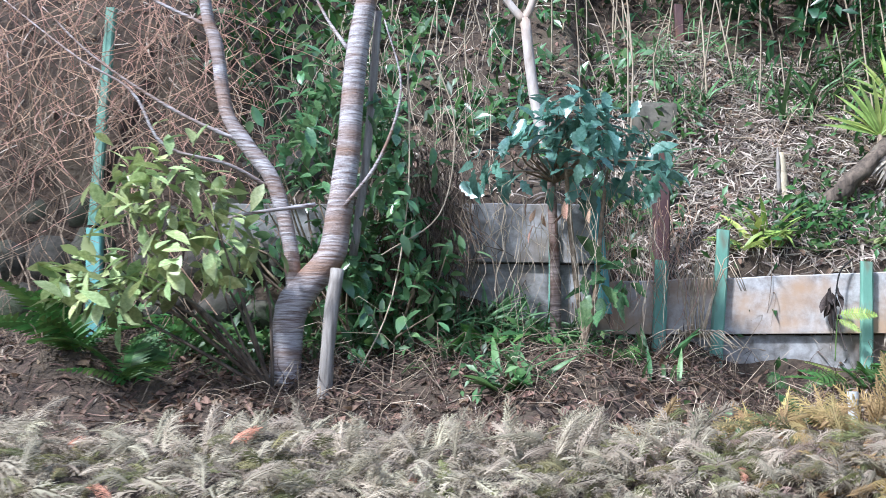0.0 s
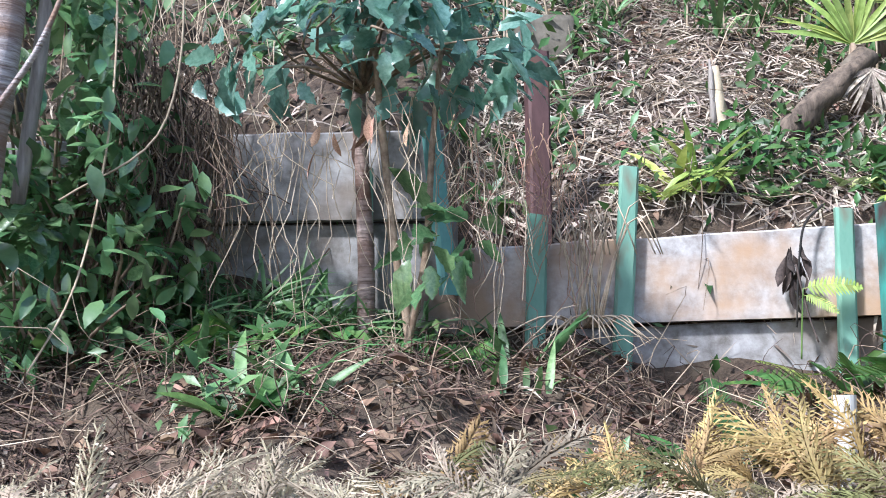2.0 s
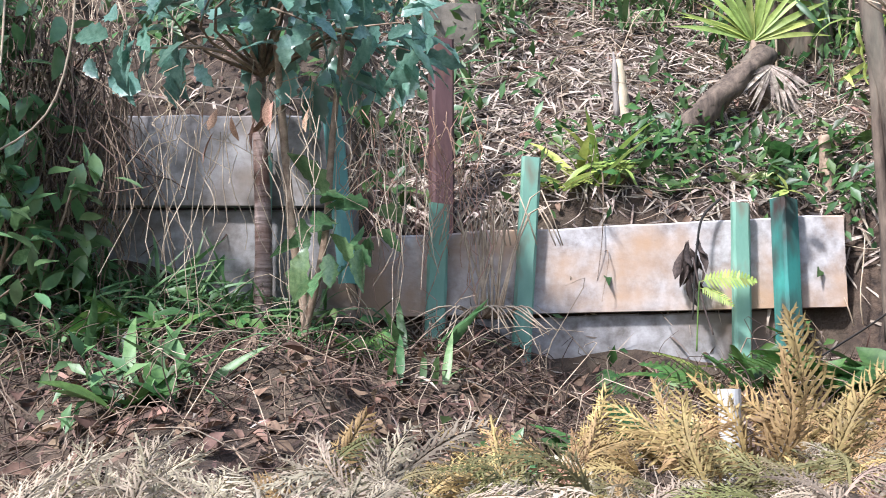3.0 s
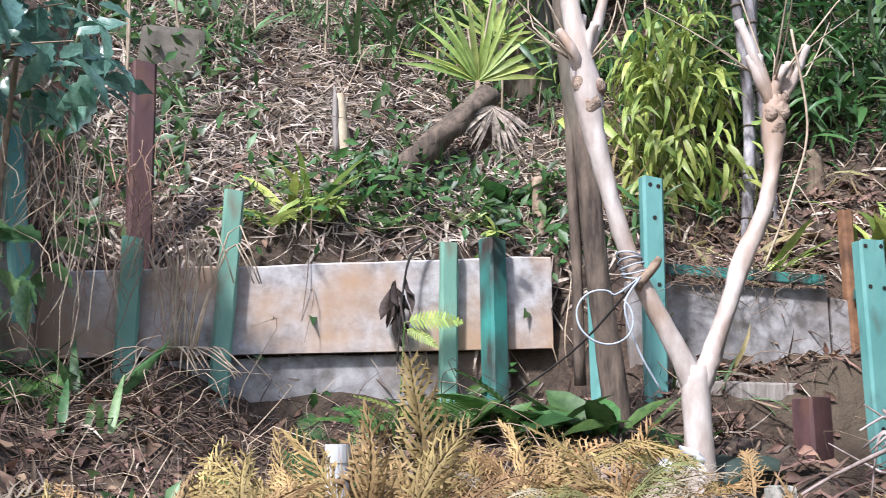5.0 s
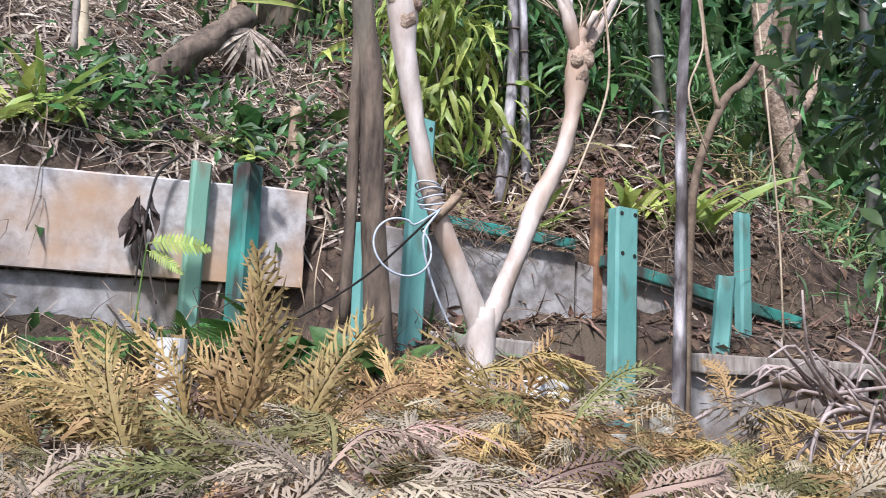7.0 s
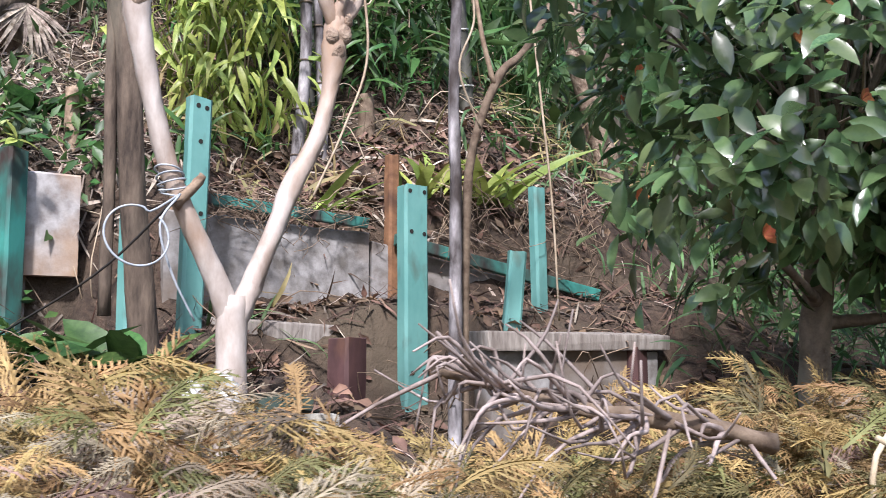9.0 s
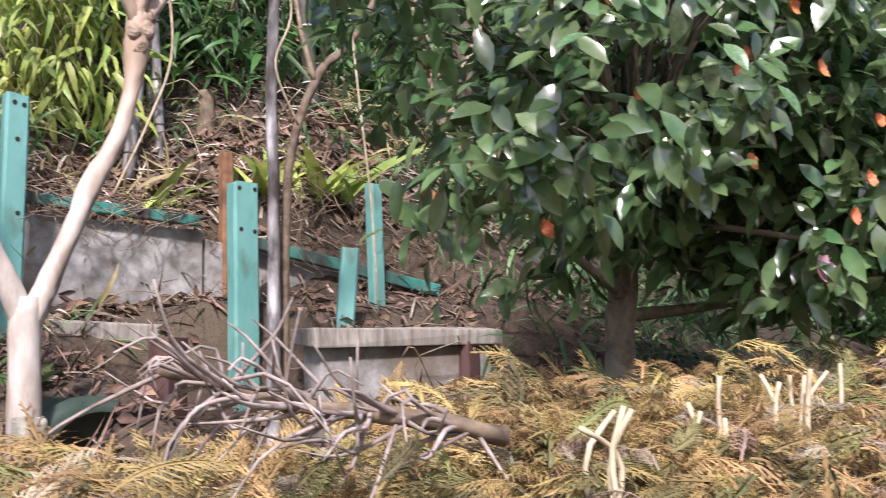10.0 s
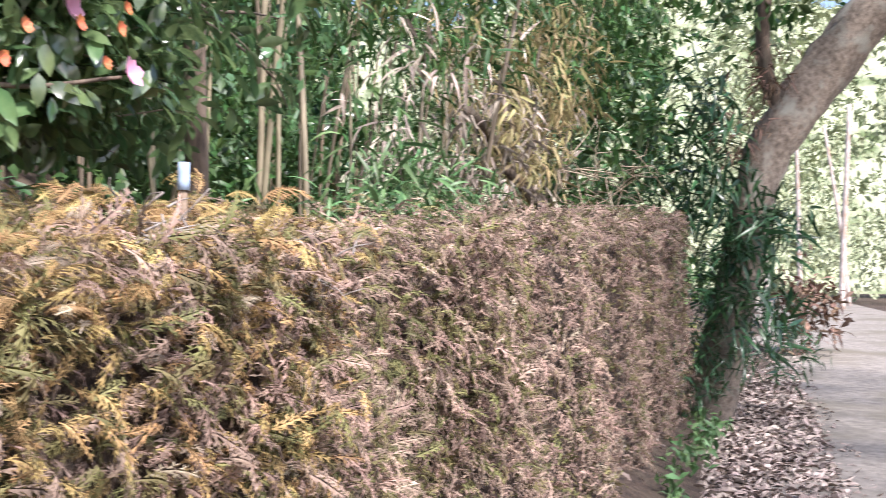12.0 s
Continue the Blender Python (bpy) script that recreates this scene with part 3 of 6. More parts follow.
for pts in ([(-1.19, 4.8, 2.58), (-1.35, 4.7, 2.66), (-1.6, 4.6, 2.72), (-1.75, 4.6, 2.95), (-2.0, 4.6, 3.1), (-2.4, 4.7, 3.4)],
            [(-1.32, 4.8, 2.78), (-1.6, 4.75, 2.9), (-1.95, 4.7, 3.12), (-2.2, 4.7, 3.35)],
            [(-1.5, 4.8, 3.3), (-1.75, 4.8, 3.42), (-2.1, 4.8, 3.6)],
            [(-0.87, 4.8, 3.2), (-1.0, 4.9, 3.4), (-1.15, 4.95, 3.7)],
            [(-0.85, 4.75, 2.5), (-0.7, 4.7, 2.7), (-0.62, 4.7, 3.0), (-0.7, 4.7, 3.3)],
            [(-0.98, 4.75, 2.5), (-1.3, 4.6, 2.42), (-1.55, 4.55, 2.3)]):
    part("twig", *tube(pts, [0.010, 0.003], 6, None, 0.04), CHERRY, cherry)

stake = thing("tree_stake", (-0.9, 4.66, 1.2), "grey weathered wooden tree stake beside the cherry", "stake")
part("pole", *tube([(-0.91, 4.66, 1.0), (-0.9, 4.66, 1.57), (-0.89, 4.66, 1.93), (-0.865, 4.68, 2.22)], [0.034, 0.033, 0.03, 0.028], 9, None, 0.04), GREYWOOD, stake)
part("upper_pole", *tube([(-0.83, 4.9, 2.3), (-0.78, 4.9, 2.8), (-0.75, 4.9, 3.4)], [0.02, 0.02, 0.018], 8, None, 0.03), GREYWOOD, stake)

brown = thing("slim_tree", (1.95, 4.98, 1.6), "slim brown tree trunk rising behind the pollarded tree", "tree")
limb(brown, "trunk", [(1.93, 4.98, 1.4), (1.895, 4.98, 1.84), (1.855, 4.98, 2.2), (1.83, 4.98, 2.55), (1.79, 5.0, 2.9), (1.74, 5.0, 4.2), (1.7, 5.0, 6)], [0.044, 0.038, 0.033, 0.031, 0.03, 0.028, 0.025], BARK, 12)

limb(brown, "side_stem", [(1.80, 5.0, 1.9), (1.80, 5.0, 2.3), (1.79, 5.0, 2.75), (1.78, 5.0, 3.3)], [0.016, 0.016, 0.014, 0.012], BARK, 8, 0.08)
myrtle = thing("pollarded_tree", (1.9, 4.48, 1.2), "pollarded tree with smooth pale bark, forking in a V, knobbed ends", "tree")
limb(myrtle, "trunk", [(1.9, 4.48, 0.9), (1.89, 4.48, 1.4), (1.885, 4.48, 1.75), (1.88, 4.48, 1.92)], [0.04, 0.036, 0.034, 0.032], PALE, 12)
limb(myrtle, "branch", [(1.885, 4.48, 1.86), (1.84, 4.48, 1.96), (1.78, 4.48, 2.07), (1.73, 4.48, 2.18), (1.69, 4.48, 2.32), (1.655, 4.48, 2.47), (1.645, 4.48, 2.56), (1.62, 4.48, 2.7), (1.6, 4.48, 2.85)], [0.029, 0.024, 0.022, 0.021, 0.021, 0.027, 0.035, 0.027, 0.017], PALE, 12, 0.05)
limb(myrtle, "branch", [(1.885, 4.48, 1.86), (1.93, 4.48, 1.95), (1.985, 4.48, 2.08), (2.02, 4.48, 2.17), (2.08, 4.48, 2.28), (2.115, 4.48, 2.4), (2.125, 4.48, 2.5), (2.13, 4.48, 2.58)], [0.029, 0.023, 0.021, 0.024, 0.020, 0.019, 0.030, 0.023], PALE, 12, 0.06)
for base, spr in (((1.63, 4.48, 2.6), ((-0.03, 0, 0.34), (0.09, 0, 0.36), (0.03, -0.03, 0.12), (-0.06, -0.02, 0.1), (0.02, 0.03, 0.16))), ((2.13, 4.48, 2.55), ((-0.06, 0, 0.13), (-0.02, 0.02, 0.14), (0.05, 0, 0.12), (0.09, -0.02, 0.16), (0.02, -0.03, 0.1), (-0.08, 0, 0.22)))):
    for d in spr:
        b = A(base)
        part("cut_stub", *tube([b, b + A(d) * 0.5 + rng.normal(size=3) * 0.008, b + A(d)], [0.017, 0.013, 0.011], 7, None, 0.08), PALE, myrtle)
part("cut_stub", *tube([(1.74, 4.47, 2.1), (1.77, 4.45, 2.135), (1.79, 4.44, 2.165)], [0.015, 0.011, 0.008], 7, None, 0.12), TWIG, myrtle)
for b, s in ((A([1.63, 4.48, 2.62]), 1), (A([2.13, 4.48, 2.6]), 1)):
    for _ in range(11):
        d = unit(A([rng.normal(), rng.normal() * 0.5, 0.55 + rng.random()]))
        ln = rng.uniform(0.12, 0.5)
        part("twig", *tube([b, b + d * ln * 0.5 + rng.normal(size=3) * 0.02, b + d * ln + A([0, 0, -0.06 * ln])], [0.0035, 0.0022, 0.0012], 4, 5), VINE, myrtle)

# wire tied round the pollarded tree
wire = thing("wire_loop", (1.74, 4.44, 2.1), "loop of grey wire tied to the pale branch", "wire")
for k in range(5):
    a = np.linspace(0, 2 * np.pi, 14)
    z = 2.125 + 0.012 * k
    part("turn", *tube(np.stack([1.745 - 0.012 * k * 0.3 + 0.028 * np.cos(a), 4.48 + 0.028 * np.sin(a), z + 0.008 * np.sin(a * 1 + k)], -1), [0.0022, 0.0022], 5, 24, cap=False), WIRE, wire)
a = np.linspace(0.4, 2 * np.pi + 0.1, 22)
part("hoop", *tube(np.vstack([[1.74, 4.44, 2.12], np.stack([1.642 + 0.062 * np.cos(a + 0.6), 4.42 + 0.02 * np.sin(a), 2.025 + 0.062 * np.sin(a + 0.6)], -1)]), [0.0024, 0.0024], 6, 60), WIRE, wire)
part("tail", *tube([(1.74, 4.44, 2.12), (1.69, 4.42, 2.05), (1.72, 4.42, 1.95), (1.77, 4.42, 1.86)], [0.003, 0.0025], 5), WIRE, wire)
part("tail", *tube([(1.74, 4.44, 2.12), (1.64, 4.6, 1.97), (1.5, 4.8, 1.84)], [0.003, 0.0025], 5), HOLE, wire)

thin = thing("bare_sapling", (2.6, 4.6, 1.2), "bare mottled grey-white sapling stems", "tree")
limb(thin, "stem", [(2.57, 4.6, 1.2), (2.575, 4.6, 1.8), (2.578, 4.6, 2.22), (2.57, 4.6, 2.5), (2.585, 4.6, 2.9), (2.58, 4.6, 3.8)], [0.02, 0.018, 0.017, 0.016, 0.015, 0.01], POLE, 9, 0.08)
limb(thin, "stem", [(2.63, 4.63, 1.2), (2.63, 4.63, 1.8), (2.645, 4.63, 2.3), (2.72, 4.6, 2.56), (2.82, 4.6, 2.66), (2.93, 4.6, 2.85), (2.97, 4.6, 3.2)], [0.015, 0.014, 0.013, 0.012, 0.011, 0.01, 0.006], TWIG, 8, 0.08)
limb(thin, "twig", [(2.71, 4.6, 2.54), (2.66, 4.6, 2.7), (2.62, 4.6, 2.95)], [0.008, 0.005], TWIG, 6, 0.08)

sap = thing("evergreen_sapling", (0.06, 5.3, 1.9), "young evergreen tree with large glossy bluish-green toothed leaves", "tree")
limb(sap, "trunk", [(0.07, 5.28, 1.9), (0.07, 5.28, 2.17), (0.06, 5.28, 2.41), (0.045, 5.28, 2.73), (0.05, 5.28, 3.0)], [0.028, 0.026, 0.023, 0.021, 0.017], SAPBARK, 11)
limb(sap, "stem", [(0.17, 5.2, 1.75), (0.2, 5.2, 1.95), (0.16, 5.2, 2.22), (0.12, 5.2, 2.6), (0.1, 5.15, 2.85)], [0.016, 0.014, 0.013, 0.012, 0.009], TWIG, 8, 0.05)
limb(sap, "stem", [(0.2, 5.2, 1.95), (0.25, 5.2, 2.2), (0.27, 5.18, 2.5), (0.3, 5.15, 2.8)], [0.012, 0.011, 0.01, 0.007], TWIG, 8, 0.05)
back_sap = thing("forked_tree", (-0.03, 5.95, 2.6), "slim pale-barked tree forking above the bank", "tree")
limb(back_sap, "trunk", [(0.06, 5.9, 2.3), (0.04, 5.9, 2.9), (-0.03, 5.9, 3.31), (-0.08, 5.9, 3.7)], [0.035, 0.033, 0.03, 0.028], PALE, 10)
limb(back_sap, "branch", [(-0.08, 5.9, 3.68), (-0.2, 5.9, 3.85), (-0.3, 5.9, 4.2)], [0.024, 0.02, 0.018], PALE, 8)
limb(back_sap, "branch", [(-0.08, 5.9, 3.68), (-0.02, 5.9, 3.88), (0.02, 5.9, 4.3)], [0.024, 0.02, 0.018], PALE, 8)

for c, r, lean, lab in (((0.4, 8.0), 0.085, 0.03, "dark brown tree trunk up the bank"), ((2.22, 6.6), 0.12, -0.08, "thick dark tree trunk behind the palm"), ((2.0, 9.2), 0.1, 0.1, "dark tree trunk up the bank"), ((-1.9, 8.6), 0.1, 0.0, "dark tree trunk up the bank"), ((3.3, 7.2), 0.06, 0.1, "slim dark trunk behind bamboo"), ((5.0, 6.4), 0.055, -0.12, "slim brown trunk on the bank")):
    z = float(ground_z(*c))
    t = thing("slender_tree", (c[0], c[1], z), lab, "tree", "trees up the bank")
    limb(t, "trunk", [(c[0], c[1], z - 0.2), (c[0] + lean * 0.5, c[1], z + 0.9), (c[0] + lean, c[1], z + 2.2), (c[0] + lean * 2, c[1], z + 5)], [r * 1.15, r, r * 0.9, r * 0.6], BARK, 12, 0.04)

# camellia tree
camellia = thing("camellia_tree", (2.9, 3.78, 1.2), "camellia tree with glossy dark leaves, pink and faded orange blossoms", "tree")
limb(camellia, "trunk", [(3.14, 3.92, 0.9), (3.12, 3.91, 1.5), (3.09, 3.89, 1.8), (3.09, 3.87, 2.0), (3.07, 3.82, 2.4), (3.1, 3.8, 3.0)], [0.046, 0.042, 0.038, 0.034, 0.022, 0.013], CAMBARK, 12, 0.05)
for pts in ([(3.1, 3.88, 1.88), (3.3, 3.82, 1.9), (3.6, 3.74, 1.95), (4.0, 3.64, 2.07)], [(3.09, 3.88, 1.93), (2.95, 3.8, 1.94), (2.72, 3.72, 2.0), (2.45, 3.75, 2.2)],
            [(3.08, 3.85, 2.1), (3.2, 3.6, 2.3), (3.3, 3.4, 2.6)], [(3.08, 3.84, 2.2), (2.75, 3.65, 2.5), (2.55, 3.5, 2.8)], [(3.07, 3.82, 2.3), (3.35, 3.82, 2.6), (3.6, 3.8, 2.9)]):
    limb(camellia, "branch", pts, [0.018, 0.013, 0.009, 0.005], CAMBARK, 7, 0.06)

second = thing("evergreen_tree", (4.6, 3.62, 0.9), "slender evergreen tree with small dark leaves", "tree")
limb(second, "trunk", [(4.62, 3.64, 0.8), (4.60, 3.62, 1.8), (4.58, 3.62, 2.1), (4.55, 3.62, 2.6), (4.55, 3.65, 3.4), (4.6, 3.7, 4.5)], [0.045, 0.042, 0.04, 0.037, 0.03, 0.025], BARK, 11, 0.04)

leaning = thing("leaning_tree", (12.5, 2.45, 0.25), "large grey-barked tree leaning over the path", "tree")
limb(leaning, "trunk", [(12.5, 2.2, 0.0), (12.4, 2.05, 0.5), (12.3, 1.93, 1.0), (12.3, 1.79, 1.7), (12.3, 1.6, 2.65), (12.3, 1.3, 3.2), (12.3, 0.95, 3.7), (12.2, 0.5, 4.2), (12.0, -0.6, 5.0)], [0.3, 0.25, 0.22, 0.2, 0.21, 0.23, 0.25, 0.22, 0.16], CAMBARK, 16, 0.05)
limb(leaning, "branch", [(12.3, 1.4, 3.1), (12.2, 1.6, 3.8), (12.1, 1.5, 5.0)], [0.09, 0.07, 0.05], BARK, 10, 0.06)


# ---- foliage helpers ----
def cloud(center, radii, n, size, per=6, shell=0.55, up=0.5, droop=0.0, face=0.4):
    """Leaf poses in clusters through an ellipsoid; also the cluster tips."""
    c, r = A(center, dtype=float), A(radii, dtype=float)
    k = max(1, n // per)
    d = rand_dirs(k)
    rad = (rng.random(k) * (1 - shell ** 3) + shell ** 3) ** (1 / 3)
    lump = 1 + 0.22 * np.sin(5 * d[:, 0] + 2 * d[:, 2]) + 0.15 * np.sin(7 * d[:, 2] + 3 * d[:, 1])
    tips = c + d * r * (rad * lump)[:, None]
    out = unit(tips - (c - A([0, 0, r[2] * 0.5])))
    loc = np.repeat(tips, per, 0) + rng.normal(size=(k * per, 3)) * size * 0.35
    o = np.repeat(out, per, 0)
    dirs = unit(o * 0.55 + rand_dirs(k * per) * 0.8 + A([0, 0, -droop]))
    nrm = unit(A([0, 0, 1.0]) * up + o * face + rng.normal(size=(k * per, 3)) * 0.35)
    return frames(dirs, nrm, size * rng.uniform(0.65, 1.2, k * per)), loc, tips


def stems_to(root, tips, n, r=0.006, sides=4):
    pick = tips[rng.permutation(len(tips))[:n]]
    root = A(root, dtype=float)
    sets = []
    for p in pick:
        mid = root * 0.45 + p * 0.55 + rng.normal(size=3) * 0.06 + A([0, 0, 0.05])
        sets.append(tube([root, mid, p], [r * 1.6, r, r * 0.4], sides, 6, cap=False))
    return join(*sets)


OVAL = [leaf_shape(0.42, 4, 0.3, 0.18, 0.5), leaf_shape(0.46, 4, 0.15, 0.3, 0.45, 0.01), leaf_shape(0.38, 4, 0.4, 0.1, 0.5)]
TINY = [(A([(0, 0, 0), (0.24, 0.5, 0.05), (0, 1, -0.15), (-0.24, 0.5, 0.05)]), A([(0, 1, 2), (0, 2, 3)]))]
SMALL = [leaf_shape(0.45, 2, 0.3, 0.15), leaf_shape(0.38, 2, 0.2, 0.3)]
LONG = [leaf_shape(0.34, 4, 0.25, 0.35, 0.55), leaf_shape(0.38, 4, 0.3, 0.15, 0.6)]
BROAD = [leaf_shape(0.42, 4, 0.2, 0.3, 0.58), leaf_shape(0.46, 4, 0.25, 0.12, 0.6)]
TOOTHED = [leaf_shape(0.5, 9, 0.3, 0.25, 0.45, 0.015, 0.16), leaf_shape(0.44, 9, 0.2, 0.4, 0.5, 0.02, 0.18), leaf_shape(0.52, 9, 0.35, 0.12, 0.42, 0.01, 0.14)]
LANCE = [blade_shape(0.12, 0.4, 4), blade_shape(0.1, 0.7, 4), blade_shape(0.14, 0.2, 4)]
BLADE = [blade_shape(0.05, 0.5, 5), blade_shape(0.045, 0.9, 5), blade_shape(0.06, 0.25, 5)]


def leafy(parent, cl, tmpls, m, keep=0, name="leaf", stuff="foliage", label=""):
    """The nearest `keep` leaves as parts, the rest as one mass."""
    M, loc, _ = cl
    order = np.argsort(loc[:, 1]) if keep else np.arange(len(loc))
    M, loc = M[order], loc[order]
    if keep:
        ms = [mesh_of(name, *t, m) for t in tmpls]
        pieces(name, ms, M[:keep], loc[:keep], parent)
    if len(loc) > keep:
        part(stuff, *scatter(tmpls, M[keep:], loc[keep:]), m, parent, label, kind="stuff")


def shrub(name, at, label, center, radii, n, size, tmpls, m, stems=14, keep=0, category="shrub", group="", stem_mat=None, **kw):
    t = thing(name, at, label, category, group)
    cl = cloud(center, radii, n, size, **kw)
    leafy(t, cl, tmpls, m, keep)
    if stems:
        part("twigwork", *stems_to(at, cl[2], stems), stem_mat or TWIG, t, kind="stuff")
    return t


# camellia crown
cl = cloud((3.04, 3.62, 2.52), (0.8, 0.5, 0.56), 6400, 0.078, per=6, shell=0.55, up=0.9, droop=0.55, face=1.1)
leafy(camellia, cl, OVAL, CAMLEAF, keep=300)
part("twigwork", *stems_to((3.08, 3.84, 2.15), cl[2], 90, 0.004), CAMBARK, camellia, kind="stuff")
cl2 = cloud((3.75, 3.6, 2.6), (0.8, 0.5, 0.62), 3600, 0.08, per=6, shell=0.4, up=0.9, droop=0.55, face=1.1)
leafy(camellia, cl2, OVAL, CAMLEAF)
part("twigwork", *stems_to((3.3, 3.7, 2.3), cl2[2], 40, 0.005), BARK, camellia, kind="stuff")


def blossom(parent, c, size, m, petals=6, face=(0, -1, 0.2), label="", open_=0.7):
    f = unit(A(face))
    x = unit(np.cross(f, A([0.1, 0.2, 1.0])))
    y = np.cross(f, x)
    a = np.linspace(0, 2 * np.pi, petals, endpoint=False) + rng.random()
    d = np.cos(a)[:, None] * x + np.sin(a)[:, None] * y + f * (1 - open_)
    V, F = spread(leaf_shape(0.75, 4, 0.3, -0.25, 0.6), frames(d, np.repeat(f[None], petals, 0), size * rng.uniform(0.8, 1.1, petals)), np.repeat(A(c)[None], petals, 0))
    part("blossom", V, F, m, parent, label)


for p in ((3.263, 3.119, 2.05), (3.212, 3.235, 2.184), (2.98, 3.3, 1.93), (3.3, 3.3, 2.3), (3.5, 3.25, 2.4)):
    blossom(camellia, p, 0.04, PINK, label="pink open blossom")
part("twig", *tube([(3.0, 3.55, 2.05), (3.1, 3.3, 2.0), (3.26, 3.13, 2.04)], [0.008, 0.006, 0.004], 6), BARK, camellia)
for p in ((2.455, 3.9, 2.312), (2.818, 3.34, 2.347), (2.629, 3.5, 2.15), (2.35, 3.75, 2.08), (2.62, 3.5, 2.5), (2.6, 3.5, 2.45), (3.05, 3.2, 2.22), (3.13, 3.16, 2.13), (3.2, 3.14, 2.06), (3.0, 3.2, 2.1), (2.88, 3.22, 2.3), (3.3, 3.15, 2.2), (2.93, 3.2, 2.02), (2.4, 3.6, 2.2), (2.72, 3.3, 2.28), (3.4, 3.15, 2.33), (2.7, 3.4, 2.5)):
    blossom(camellia, p, 0.023, ORANGE, 9, open_=0.6, label="faded orange blossom")

cl = cloud((4.75, 4.1, 2.85), (1.1, 0.7, 0.75), 2600, 0.07, per=6, shell=0.3, up=0.6, droop=0.2)
leafy(second, cl, SMALL, EVERLEAF)
part("twigwork", *stems_to((4.56, 3.63, 2.5), cl[2], 60, 0.006), BARK, second, kind="stuff")

cl3 = cloud((3.45, 3.5, 2.16), (0.5, 0.36, 0.27), 1700, 0.078, per=6, shell=0.4, up=0.9, droop=0.5, face=1.1)
leafy(camellia, cl3, OVAL, CAMLEAF)
part("twigwork", *stems_to((3.2, 3.8, 2.0), cl3[2], 30, 0.004), CAMBARK, camellia, kind="stuff")

# young evergreen's big leaves, and its low shoot
cl = cloud((0.15, 5.06, 2.81), (0.42, 0.24, 0.19), 230, 0.122, per=5, shell=0.4, up=1.0, droop=0.5, face=1.1)
leafy(sap, cl, TOOTHED, BLUELEAF, keep=190)
part("twigwork", *stems_to((0.06, 5.25, 2.7), cl[2], 26, 0.005), TWIG, sap, kind="stuff")
cl = cloud((0.31, 5.1, 2.2), (0.12, 0.08, 0.12), 22, 0.13, per=3, shell=0.2, up=0.2, droop=0.9, face=1.0)
leafy(sap, cl, TOOTHED, EVERLEAF, keep=22)
cl = cloud((0.12, 5.05, 2.52), (0.2, 0.1, 0.06), 9, 0.09, per=1, shell=0.2, up=0.2, droop=2.0)
leafy(sap, cl, LONG, RUSTVINE, keep=9, name="dead_leaf")

# pale-leaved rhododendron under the cherry
rhodo = thing("rhododendron", (-1.15, 4.7, 1.5), "rhododendron with pale sunlit drooping leaves", "shrub")
for c, r, n in (((-1.52, 4.5, 2.52), (0.24, 0.18, 0.16), 140), ((-1.7, 4.5, 2.12), (0.24, 0.18, 0.11), 110), ((-1.36, 4.5, 2.28), (0.24, 0.18, 0.16), 110)):
    cl = cloud(c, r, n, 0.125, per=7, shell=0.3, up=1.0, droop=0.4, face=0.9)
    leafy(rhodo, cl, BROAD, RHODO, keep=min(n, 70))
    part("twigwork", *stems_to((-1.12, 4.7, 1.7), cl[2], 4, 0.006), BARK, rhodo, kind="stuff")

# dark evergreen behind the cherry
shrub("evergreen_shrub", (-0.9, 5.35, 1.9), "dense evergreen shrub with dark glossy leaves", (-0.95, 5.2, 2.6), (0.52, 0.3, 0.7), 1000, 0.1, OVAL, EVERLEAF, 40, keep=150, up=0.6, droop=0.5, face=1.0)
shrub("evergreen_shrub", (-0.75, 5.2, 1.7), "low evergreen shrub with dark glossy leaves", (-0.68, 5.1, 2.2), (0.32, 0.25, 0.5), 460, 0.1, OVAL, EVERLEAF, 20, up=0.6, droop=0.5, face=1.0)

# ---- the cypress hedge ----
def hedge_top(x):
    return np.interp(x, [-6, -1.6, 0.3, 0.95, 1.22, 1.4, 1.7, 1.85, 2.0, 2.4, 3.0, 4.3, 7.5, 11.8], [1.56, 1.56, 1.60, 1.70, 1.71, 1.63, 1.61, 1.62, 1.67, 1.70, 1.73, 1.80, 2.0, 2.25])


def hedge_front(x):
    return 2.82 - 0.052 * (np.asarray(x, dtype=float) - 0.6)


HEDGE_D = 0.98
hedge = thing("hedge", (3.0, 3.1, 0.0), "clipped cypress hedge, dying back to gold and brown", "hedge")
# solid core closes the hedge; its dark colour is the shade inside
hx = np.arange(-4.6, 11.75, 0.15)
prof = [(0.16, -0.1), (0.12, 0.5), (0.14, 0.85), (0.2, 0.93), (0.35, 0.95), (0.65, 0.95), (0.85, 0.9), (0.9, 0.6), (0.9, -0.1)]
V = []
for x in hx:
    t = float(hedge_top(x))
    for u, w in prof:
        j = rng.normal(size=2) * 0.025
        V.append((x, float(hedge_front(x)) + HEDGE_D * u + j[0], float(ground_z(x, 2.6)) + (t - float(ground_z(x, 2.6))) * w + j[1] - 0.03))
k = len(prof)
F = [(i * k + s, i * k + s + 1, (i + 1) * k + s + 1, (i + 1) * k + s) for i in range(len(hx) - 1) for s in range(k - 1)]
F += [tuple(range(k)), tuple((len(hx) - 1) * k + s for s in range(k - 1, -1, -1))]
part("inner_core", A(V), F, CORE, hedge, "solid filler coloured as twigs in deep shade")

